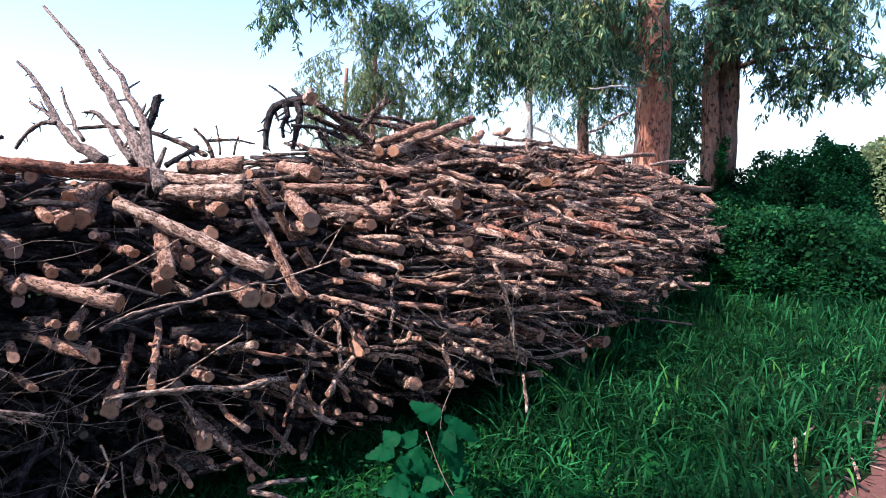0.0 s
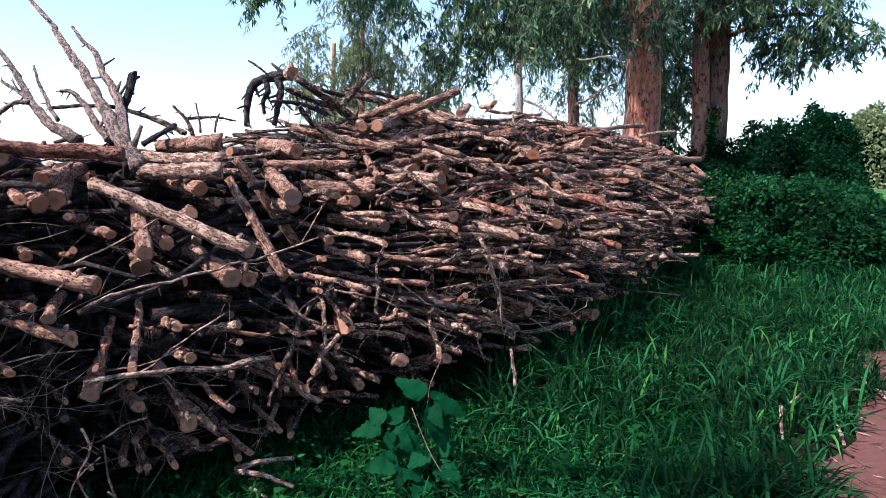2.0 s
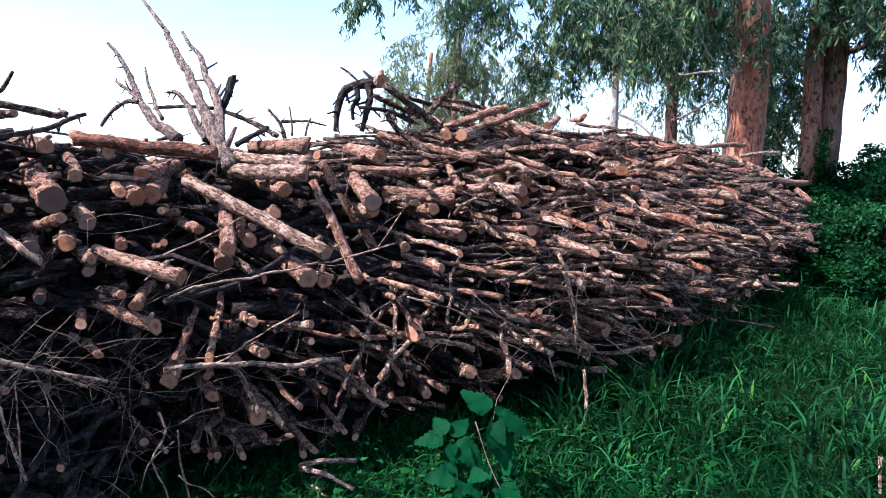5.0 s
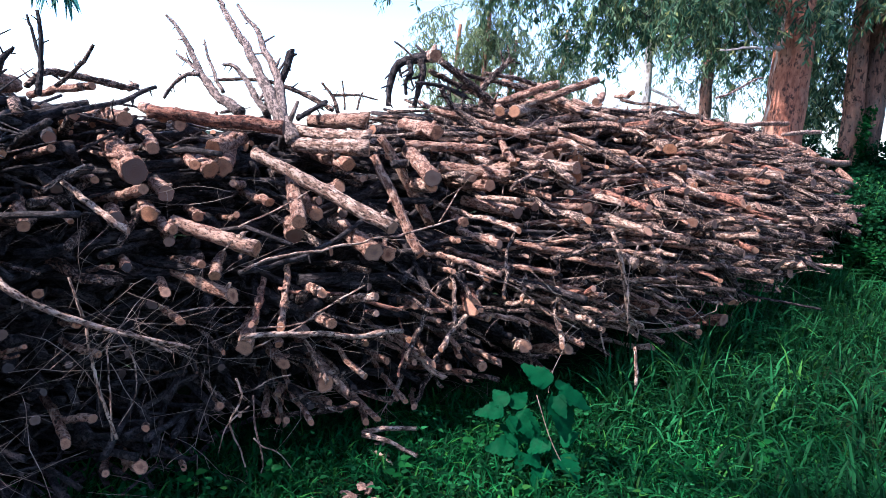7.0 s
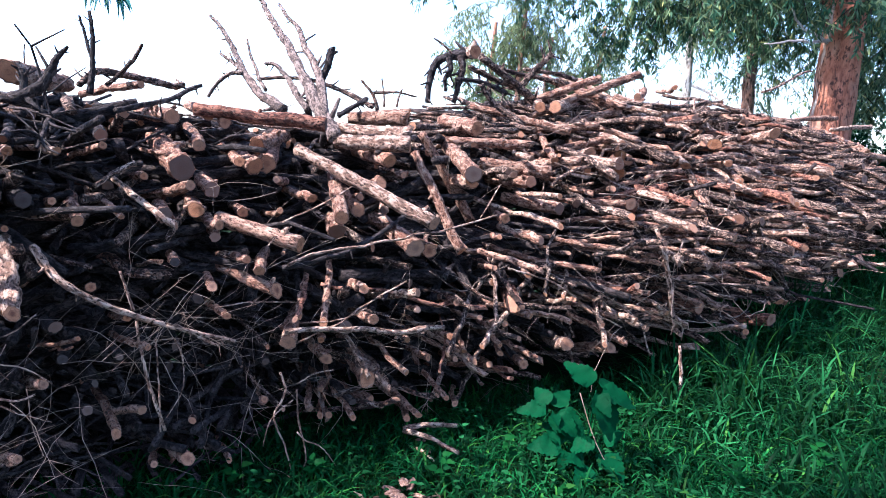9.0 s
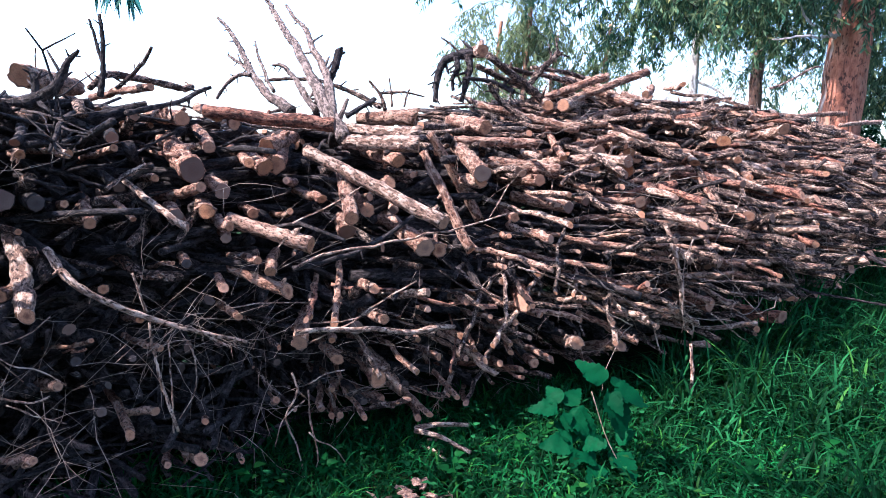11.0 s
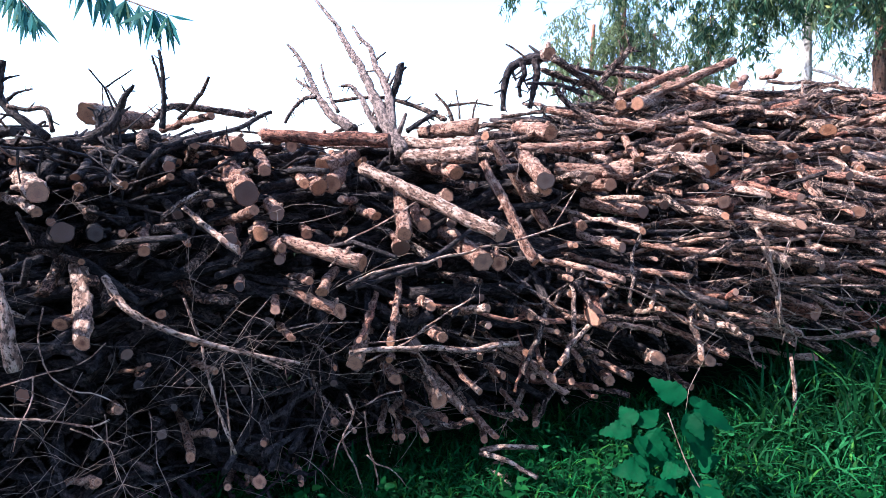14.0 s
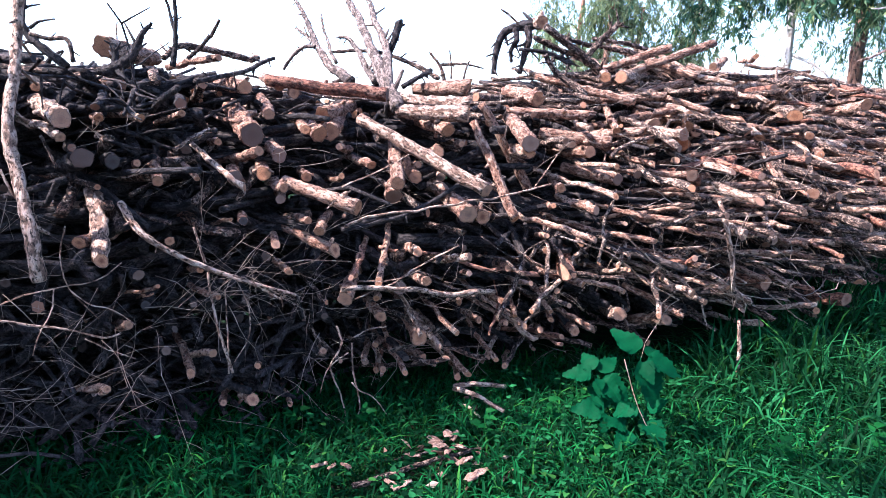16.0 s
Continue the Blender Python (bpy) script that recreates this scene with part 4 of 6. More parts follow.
branch([(-0.645, 3.407, 1.111), (-0.592, 3.677, 1.268)], 0.0037, 0.0031, "pale")
branch([(-1.000, 3.262, 1.127), (-1.095, 3.022, 1.017), (-1.197, 2.851, 0.955), (-1.390, 2.673, 0.919)], 0.0115, 0.0125, "dark")
branch([(-1.307, 2.615, 0.594), (-1.152, 2.750, 0.676), (-1.030, 2.858, 0.768), (-0.902, 2.965, 0.843)], 0.0037, 0.0040, "pale")
branch([(-1.299, 2.654, 0.682), (-1.198, 2.729, 0.677), (-1.119, 2.803, 0.692), (-1.056, 2.855, 0.726)], 0.0038, 0.0026, "pale")
branch([(-1.528, 2.359, 0.802), (-1.442, 2.473, 0.804), (-1.317, 2.635, 0.780)], 0.0029, 0.0025, "pale")
branch([(-0.824, 3.083, 0.876), (-0.679, 3.213, 0.762), (-0.583, 3.299, 0.825), (-0.482, 3.385, 0.877)], 0.0034, 0.0029)
branch([(-0.159, 3.573, 0.854), (-0.016, 3.706, 0.698), (0.220, 3.916, 0.504), (0.306, 3.993, 0.284)], 0.0045, 0.0050, "pale")
branch([(-0.478, 3.363, 0.866), (-0.257, 3.556, 0.772), (-0.102, 3.693, 0.628), (0.128, 3.898, 0.466)], 0.0058, 0.0049, "pale")
branch([(-1.315, 2.504, 0.502), (-1.301, 2.523, 0.415), (-1.333, 2.476, 0.311), (-1.301, 2.520, 0.161), (-1.279, 2.556, -0.028)], 0.0048, 0.0032, "pale")
branch([(-1.259, 2.544, 0.417), (-1.258, 2.548, 0.260), (-1.232, 2.572, 0.120), (-1.236, 2.568, 0.041), (-1.255, 2.545, -0.059)], 0.0043, 0.0031, "pale")
branch([(-1.247, 2.525, 0.232), (-1.223, 2.554, 0.183), (-1.164, 2.600, 0.130), (-1.116, 2.647, 0.033)], 0.0037, 0.0026, "pale")
branch([(-1.281, 2.551, 0.365), (-1.342, 2.473, 0.306), (-1.364, 2.438, 0.190)], 0.0037, 0.0024, "pale")
branch([(-1.282, 2.591, 0.423), (-1.218, 2.655, 0.460), (-1.157, 2.702, 0.465)], 0.0037, 0.0025, "pale")
branch([(-2.413, 1.938, 1.940), (-2.388, 1.887, 1.722), (-2.310, 1.805, 1.568), (-2.248, 1.712, 1.391), (-2.189, 1.679, 1.241), (-2.104, 1.637, 1.107), (-2.022, 1.595, 0.978), (-2.007, 1.601, 0.837)], 0.0200, 0.0254, "pale")
branch([(-2.367, 2.078, 1.612), (-2.483, 2.054, 1.701), (-2.544, 2.045, 1.764), (-2.569, 2.051, 1.833), (-2.566, 2.073, 1.926)], 0.0190, 0.0143, "dark")
branch([(-2.482, 2.013, 1.759), (-2.446, 2.033, 1.788), (-2.388, 2.058, 1.800)], 0.0082, 0.0035, "dark")
branch([(-2.479, 2.009, 1.737), (-2.405, 2.033, 1.721), (-2.329, 2.062, 1.720), (-2.297, 2.054, 1.629)], 0.0093, 0.0093)
log((-2.155, 1.860, 1.405), (-2.573, 2.080, 1.463), 0.041, "pale")
log((-2.123, 1.824, 1.337), (-2.582, 2.002, 1.385), 0.019, "pale")
branch([(-2.202, 1.806, 1.340), (-2.166, 1.813, 1.267), (-2.141, 1.812, 1.219)], 0.0065, 0.0054)
log((-2.125, 1.914, 1.253), (-2.844, 2.304, 1.134), 0.040, "dark")
log((-2.158, 1.899, 1.292), (-2.724, 2.339, 1.241), 0.017, "dark")
log((-1.912, 1.772, 0.898), (-2.235, 2.026, 1.105), 0.023, "pale")
log((-2.029, 1.792, 0.942), (-2.529, 2.629, 0.915), 0.025)
log((-1.919, 1.897, 0.596), (-2.291, 2.176, 0.471), 0.017)
log((-1.972, 1.819, 0.339), (-2.429, 1.985, 0.175), 0.015)
log((-2.142, 2.007, 1.451), (-2.655, 2.644, 1.548), 0.018, "dark")
log((-2.045, 2.377, 1.473), (-3.012, 3.256, 1.574), 0.025, "dark")
branch([(-2.134, 1.530, 0.690), (-2.094, 1.585, 0.671), (-2.010, 1.675, 0.640), (-1.926, 1.772, 0.587), (-1.880, 1.824, 0.592)], 0.0051, 0.0033, "pale")
branch([(-2.024, 1.734, 1.017), (-2.022, 1.702, 0.873), (-2.002, 1.728, 0.760), (-1.952, 1.788, 0.649)], 0.0032, 0.0022, "pale")
branch([(-2.038, 1.677, 0.789), (-2.048, 1.665, 0.703), (-2.078, 1.634, 0.619), (-2.102, 1.616, 0.532)], 0.0032, 0.0021, "pale")
branch([(-2.140, 1.541, 0.746), (-2.067, 1.619, 0.774), (-2.008, 1.688, 0.786), (-1.935, 1.774, 0.802), (-1.878, 1.845, 0.871)], 0.0031, 0.0022, "pale")
branch([(-2.004, 1.719, 0.773), (-1.963, 1.765, 0.711), (-1.920, 1.828, 0.677), (-1.871, 1.886, 0.609)], 0.0027, 0.0023, "pale")
branch([(-2.003, 1.761, 0.568), (-1.957, 1.820, 0.514), (-1.895, 1.897, 0.457)], 0.0028, 0.0023, "pale")
branch([(-2.213, 1.643, 1.221), (-2.166, 1.643, 1.143), (-2.134, 1.659, 1.112), (-2.064, 1.728, 1.106)], 0.0051, 0.0042, "pale")


# ---- the wood pile: the mass behind them ----
def mass_stick(heap, s, z, r, out, slot_end, yaw, tilt, length):
    p, d, inn = front(s)
    a = p + inn * (batter(z, s) + out) + np.array([0, 0, z])
    way = inn * math.cos(yaw) + d * math.sin(yaw)
    way = way * math.cos(tilt) + np.array([0, 0, math.sin(tilt)])
    b = a + way * length
    b[2] = min(max(b[2], 0.05), max(a[2], top_of(s)))
    n = 6 if r > 0.012 else 5
    sides = 8 if r > 0.03 else 6
    line = limb_line((a, b), n, 0.024)
    radii = r * np.linspace(1, 0.75, n) * (1 + 0.12 * rng.standard_normal(n))
    rim, t, s1, s2, rr = tube(heap, line, radii, sides, 0.09, skew=rng.uniform(0.1, 1.0))
    if slot_end is not None:
        axis = (b - a) / np.linalg.norm(b - a)
        disc(heap, rim, axis, slot_end)


STICK_LABELS = {
    "": "thin brown-barked stick jutting from the stacked pile",
    "pale": "thin bleached tan stick jutting from the stacked pile",
    "red": "thin reddish-brown stick jutting from the stacked pile"}


def loose_stick(s, z, r, out, yaw, tilt, length, label, group):
    heap, cut = Heap(), Heap()
    p, d, inn = front(s)
    a = p + inn * (batter(z, s) + out) + np.array([0, 0, z])
    way = (inn * math.cos(yaw) + d * math.sin(yaw)) * math.cos(tilt) + np.array([0, 0, math.sin(tilt)])
    b = a + way * length
    b[2] = max(b[2], 0.05)
    rim, t, s1, s2, rr = tube(heap, limb_line((a, b), 12, 0.016), r * np.linspace(1, 0.75, 12) * (1 + 0.11 * rng.standard_normal(12)), 11, 0.08, skew=rng.uniform(0.1, 1.0))
    tone = str(rng.choice(["", "", "", "", "pale", "red"]))
    label = label or STICK_LABELS[tone]
    ob = tagged(part("stick", heap, TONE[tone]), label, "stick", group)
    disc(cut, rim, (b - a) / np.linalg.norm(b - a))
    part("cut_end", cut, SAWN_WORN if rng.random() < 0.6 else SAWN, ob, smooth=False)


def build_mass():
    near, far, low = Heap(), Heap(), Heap()
    for k in range(5400):
        s = rng.uniform(0.05, 11.7)
        foot = foot_of(s)
        z = foot + rng.uniform(0, 1) * (top_of(s) - foot - 0.04)
        right = np.clip((s - (5.0 if z < 0.85 else 4.3)) / 1.0, 0, 1)
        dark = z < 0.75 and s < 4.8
        single = False
        if rng.random() < right:
            if rng.random() < 0.40:
                continue
            middle = float(np.interp(s, [4.5, 7.0, 10.0], [-4.25, -3.92, -3.70]))
            r = float(np.clip(rng.lognormal(middle, 0.42), 0.007, 0.050))
            yaw, tilt = np.clip(rng.normal(0.08, 0.42), -1.0, 1.1), np.clip(rng.normal(0.02, 0.15), -0.35, 0.35)
            reach = float(np.interp(s, [4.3, 6.0], [-0.26, -0.42])) * (0.55 if z < 0.55 else 1.0)
            sunk = 0.16 * max(0.0, 1 - abs(s - 4.9) / 0.9) * max(0.0, 1 - abs(z - 0.92) / 0.22)
            out = (rng.uniform(reach, 0.08) if rng.random() < 0.29 else rng.uniform(0.08, 0.50)) + sunk
            single = out < -0.06 and s < 9.2 and r > 0.0095
        elif rng.random() < 0.62:
            r = min(0.026, abs(rng.normal(0.011, 0.010)) + 0.006)
            yaw, tilt = np.clip(rng.normal(-0.1, 0.4), -0.6, 0.6), np.clip(rng.normal(0.0, 0.25), -0.45, 0.3)
            out = rng.uniform(0.04, 0.6)
        else:
            continue
        if s > 10.6:
            out += (s - 10.6) * 0.1
        if single:
            loose_stick(s, z, r, out, yaw, tilt, rng.uniform(0.8, 1.4), "", "sticks of the stack")
            continue
        # low and deep sticks go dark: the gaps' shade put into their colour
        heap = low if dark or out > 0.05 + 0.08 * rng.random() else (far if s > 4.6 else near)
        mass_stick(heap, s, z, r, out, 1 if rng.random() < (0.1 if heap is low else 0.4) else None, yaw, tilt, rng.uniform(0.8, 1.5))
    # short pale ends that jut from the foot into the light
    for k in range(46):
        s = rng.uniform(3.3, 5.2)
        loose_stick(s, rng.uniform(0.12, 0.75), rng.uniform(0.007, 0.016), rng.uniform(-0.22, -0.04), rng.normal(0, 0.6), rng.normal(0.1, 0.25), rng.uniform(0.5, 0.9),
                    "short barked stick jutting from the pile's foot", "sticks at the foot of the pile")
    # lengths lying out on the ground at the near end, shade put into bark
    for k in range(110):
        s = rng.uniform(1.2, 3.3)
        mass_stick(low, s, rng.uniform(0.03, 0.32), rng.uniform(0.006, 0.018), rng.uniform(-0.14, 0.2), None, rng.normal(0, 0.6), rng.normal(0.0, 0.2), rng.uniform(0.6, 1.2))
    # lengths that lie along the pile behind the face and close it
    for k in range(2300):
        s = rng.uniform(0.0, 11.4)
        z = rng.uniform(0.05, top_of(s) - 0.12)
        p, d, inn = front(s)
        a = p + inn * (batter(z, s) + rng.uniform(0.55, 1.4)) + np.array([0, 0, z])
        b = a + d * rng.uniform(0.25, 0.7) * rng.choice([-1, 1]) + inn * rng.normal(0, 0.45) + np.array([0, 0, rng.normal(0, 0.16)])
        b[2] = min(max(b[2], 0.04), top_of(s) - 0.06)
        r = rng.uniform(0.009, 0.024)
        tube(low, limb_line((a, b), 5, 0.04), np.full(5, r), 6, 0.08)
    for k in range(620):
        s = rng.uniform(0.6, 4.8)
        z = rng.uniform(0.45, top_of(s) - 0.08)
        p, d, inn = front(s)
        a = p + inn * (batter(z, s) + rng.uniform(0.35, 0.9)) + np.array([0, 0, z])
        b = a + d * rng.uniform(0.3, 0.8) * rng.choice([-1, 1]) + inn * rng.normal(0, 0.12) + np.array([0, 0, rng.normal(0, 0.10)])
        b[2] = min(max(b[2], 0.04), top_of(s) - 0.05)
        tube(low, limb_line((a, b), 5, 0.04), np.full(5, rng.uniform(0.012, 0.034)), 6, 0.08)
    # the crest: a loose thatch of lengths across the top
    for k in range(430):
        s = rng.uniform(0.1, 11.5)
        z = top_of(s) + rng.normal(-0.08, 0.04)
        right = s > 4.9
        if s < 3.8 or (not right and k % 2):
            continue
        r = rng.uniform(0.011, 0.027 if right else 0.032)
        yaw = rng.normal(0, 0.75)
        mass_stick(far if right else near, s, z, r, rng.uniform(-0.15, 0.9), 1, yaw, rng.normal(0.0, 0.18), rng.uniform(0.6, 1.3))
    # the sag in the crest is filled by lengths lying behind the front logs
    for k in range(90):
        s = rng.uniform(2.5, 4.9)
        mass_stick(near, s, top_of(s) + rng.uniform(-0.16, -0.02), rng.uniform(0.012, 0.028), rng.uniform(0.3, 0.9), 1, rng.normal(0, 0.5), rng.normal(-0.03, 0.1), rng.uniform(0.6, 1.2))
    tagged(part("stick_heap", near, [BARK, SAWN]), "heap of brown barked cut sticks of many lengths", "stick heap", kind="stuff")
    tagged(part("stick_heap", far, [BARK, SAWN_WORN]), "dense stack of thin reddish-brown sticks on the pile", "stick heap", kind="stuff")
    tagged(part("stick_heap", low, [BARK_DARK, SAWN_GREY]), "dark low and inner sticks, shade put into their colour", "stick heap", kind="stuff")


def twig(heap, start, way, length, r, depth=0):
    n = 6
    pts = [np.array(start, float)]
    way = np.array(way, float)
    for i in range(n - 1):
        way = way + rng.normal(0, 0.16, 3) + np.array([0, 0, -0.04])
        way /= np.linalg.norm(way)
        q = pts[-1] + way * length / (n - 1)
        q[2] = max(q[2], 0.02)
        pts.append(q)
    tube(heap, np.array(pts), np.linspace(r, r * 0.45, n), 5, 0.05)
    if depth < 1:
        for k in range(rng.integers(1, 5)):
            i = rng.integers(1, n - 1)
            side = way + rng.normal(0, 0.7, 3)
            twig(heap, pts[i], side / np.linalg.norm(side), length * rng.uniform(0.3, 0.6), r * 0.6, depth + 1)


def build_twigs():
    heap = Heap()
    for k in range(300):
        s = rng.uniform(0.3, 11.4)
        z = rng.uniform(0.08, min(1.4, top_of(s)))
        if rng.random() < 0.35:
            s, z = rng.uniform(0.3, 4.2), rng.uniform(0.05, 0.9)
        p, d, inn = front(s)
        a = p + inn * (batter(z, s) + rng.uniform(-0.08, 0.1)) + np.array([0, 0, z])
        way = -inn * rng.uniform(0.05, 0.6) + d * rng.normal(0, 0.9) + np.array([0, 0, rng.normal(-0.1, 0.55)])
        twig(heap, a, way / np.linalg.norm(way), rng.uniform(0.15, 0.5), rng.uniform(0.0008, 0.0021))
    for s, z, count in ((5.55, 1.03, 30), (8.6, 0.75, 30), (2.9, 0.72, 20), (1.7, 0.3, 14), (3.2, 0.55, 12), (10.2, 0.8, 20)):
        p, d, inn = front(s)
        for k in range(count):
            a = p + inn * (batter(z, s) - 0.06) + d * rng.normal(0, 0.10) + np.array([0, 0, z + rng.normal(0, 0.06)])
            way = -inn * 0.25 + d * rng.normal(0, 0.8) + np.array([0, 0, rng.normal(0, 0.7)])
            twig(heap, a, way / np.linalg.norm(way), rng.uniform(0.15, 0.4), rng.uniform(0.0008, 0.0014), 1)
    for k in range(170):
        s = rng.uniform(5.2, 11.2)
        z = rng.uniform(0.25, top_of(s))
        p, d, inn = front(s)
        a = p + inn * (batter(z, s) + rng.uniform(-0.2, 0.0)) + np.array([0, 0, z])
        way = -inn * rng.uniform(0.0, 0.35) + d * rng.choice([-1, 1]) + np.array([0, 0, rng.normal(-0.1, 0.45)])
        twig(heap, a, way / np.linalg.norm(way), rng.uniform(0.2, 0.7), rng.uniform(0.0014, 0.004), 1)
    tagged(part("twig_tangle", heap, TWIG), "tangle of thin dry twigs over the pile's face", "twigs", kind="stuff")
    clutter = Heap()
    for k in range(120):
        s = rng.uniform(0.6, 3.5)
        p, d, inn = front(s)
        a = p + inn * (batter(1.6, s) + rng.uniform(-0.1, 0.7)) + np.array([0, 0, top_of(s) + rng.uniform(-0.36, -0.04)])
        way = d * rng.normal(0, 1) - inn * rng.normal(0, 0.6) + np.array([0, 0, rng.normal(0.0, 0.2)])
        twig(clutter, a, way / np.linalg.norm(way), rng.uniform(0.2, 0.5), rng.uniform(0.005, 0.016))
    tagged(part("twig_tangle", clutter, BARK_DARK), "dark crooked boughs tangled on the crest of the pile", "twigs", kind="stuff")
    # bristling sticks against the sky on the crest
    heap = Heap()
    for k in range(80):
        s = rng.uniform(3.2, 11.0)
        p, d, inn = front(s)
        a = p + inn * (batter(top_of(s), s) + rng.uniform(0.0, 0.7)) + np.array([0, 0, top_of(s) - 0.06])
        way = d * rng.normal(0, 0.8) - inn * rng.normal(0, 0.5) + np.array([0, 0, rng.uniform(0.15, 0.8)])
        twig(heap, a, way / np.linalg.norm(way), rng.uniform(0.12, 0.38), rng.uniform(0.002, 0.006))
    tagged(part("twig_tangle", heap, TWIG), "loose twigs bristling from the crest of the pile", "twigs", kind="stuff")


build_mass()
build_twigs()


# ---- trees ----
def leaf_cloud(heap, base, way, size, wide, fold=0.25):
    """Narrow pointed leaves: for each a base, a way, a length and a width."""
    n = len(base)
    way = way / (np.linalg.norm(way, axis=1)[:, None] + 1e-9)
    side = np.cross(way, rng.standard_normal((n, 3)))
    side /= np.linalg.norm(side, axis=1)[:, None] + 1e-9
    lift = np.cross(side, way)
    size, wide = size[:, None], wide[:, None]
    tip = base + way * size + lift * size * 0.08
    mid = base + way * size * 0.42
    a, b = mid + side * wide * 0.5 + lift * wide * fold, mid - side * wide * 0.5 + lift * wide * fold
    verts = np.stack([base, a, tip, b], 1).reshape(-1, 3)
    k = np.arange(n) * 4
    faces = np.concatenate([np.stack([k, k + 1, k + 2], 1), np.stack([k, k + 2, k + 3], 1)])
    heap.add(verts, faces.tolist())


def sprays(heap, wood, places, count, size, wide, droop=1.0, reach=0.7):
    """Hanging twigs with leaves, one from each place."""
    for p in places:
        way = np.array([rng.normal(0, 0.8), rng.normal(0, 0.8), -0.25 - 0.5 * rng.random()])
        way /= np.linalg.norm(way)
        ln = reach * rng.uniform(0.5, 1.3)
        u = np.linspace(0, 1, 5)[:, None]
        line = p + way * ln * u + np.array([0, 0, -0.45 * droop * ln]) * u ** 2
        tube(wood, line, np.linspace(0.008, 0.002, 5), 4, 0.0, close=False)
        t = rng.uniform(0.05, 1, count)
        at = np.stack([np.interp(t, u[:, 0], line[:, i]) for i in range(3)], 1)
        lw = rng.normal(0, 0.55, (count, 3)) + np.array([0, 0, -1.0 * droop])
        leaf_cloud(heap, at + rng.normal(0, 0.02, (count, 3)), lw, rng.uniform(0.7, 1.25, count) * size, rng.uniform(0.7, 1.3, count) * wide)


def within(centre, half, n, gap=0.0, scale=0.8):
    """Places spread through an ellipsoid, thinned where a slow noise leaves gaps."""
    out = []
    while len(out) < n:
        q = rng.uniform(-1, 1, 3)
        if q @ q > 1:
            continue
        p = np.array(centre) + q * np.array(half)
        if noise.noise((p[0] * scale, p[1] * scale, p[2] * scale)) > gap:
            out.append(p)
    return out


def tree(stems, limbs, clouds, bark, leaf, label, count=44, size=0.15, wide=0.034, reach=0.55):
    """A eucalypt: tapering stems, limbs and a crown of hanging leaf sprays."""
    root = new("eucalyptus_tree")
    root.location = (*stems[0][0][0][:2], 0)
    tagged(root, label, "tree", "eucalyptus trees")
    base = np.array([*stems[0][0][0][:2], 0])
    for points, r0, r1, *own in stems:
        heap = Heap()
        line = limb_line(np.array(points) - base, 26, 0.002)
        u = np.linspace(0, 1, 26)
        tube(heap, line, np.interp(u, [0, 0.05, 1], [r0 * 1.25, r0, r1]), 22, 0.022)
        trunk = part("trunk", heap, own[0] if own else bark, root)
    for points, r0, r1, *own in limbs:
        heap = Heap()
        tube(heap, limb_line(np.array(points) - base, 12, 0.01), np.linspace(r0, r1, 12), 9, 0.04)
        part("limb", heap, own[0] if own else bark, trunk)
    crown, wood = Heap(), Heap()
    for centre, half, n, gap in clouds:
        sprays(crown, wood, [p - base for p in within(centre, half, n, gap)], count, size, wide, reach=reach)
    tagged(part("crown", crown, leaf, root, smooth=False), "hanging grey-green narrow leaves", kind="stuff")
    tagged(part("twig", wood, BARK_DARK, root), "thin hanging twigs", kind="stuff")
    return root


tree([([(3.43, 12.0, -0.1), (3.42, 12.0, 2.5), (3.34, 12.05, 6), (3.4, 12.1, 11)], 0.345, 0.215)],
     [([(3.5, 12, 3.3), (2.7, 11.5, 3.2), (2.2, 11.3, 3.12)], 0.03, 0.009, PALE_BARK), ([(3.2, 11.8, 3.2), (2.7, 11.5, 3.5), (2.5, 11.4, 3.9)], 0.028, 0.010, PALE_BARK),
      ([(3.5, 12, 3.6), (2.7, 12.1, 4.4), (1.5, 12.0, 5.4)], 0.09, 0.03),
      ([(3.5, 12, 5.2), (1.8, 11.4, 6.0), (0.0, 11.0, 6.0)], 0.12, 0.03),
      ([(3.5, 12, 5.6), (4.8, 11.4, 6.4), (6.0, 11.0, 6.2)], 0.10, 0.03)],
     [((1.85, 12.2, 4.85), (1.65, 1.5, 2.1), 210, 0.10), ((0.2, 13, 5.2), (1.6, 1.6, 2.0), 190, 0.12), ((-2.3, 12.6, 5.3), (1.7, 1.2, 1.25), 150, 0.0),
      ((3.0, 11.4, 5.6), (1.3, 1.2, 1.9), 120, 0.0), ((2.0, 13.0, 8.0), (3.6, 2.6, 2.2), 260, 0.05), ((3.55, 11.4, 3.75), (0.35, 0.25, 0.5), 12, -0.5), ((2.5, 13.3, 4.2), (1.0, 0.6, 1.0), 80, -0.2)],
     GUM_BARK, GUM_LEAF, "tall eucalyptus with smooth peeling red-brown trunk behind the pile")
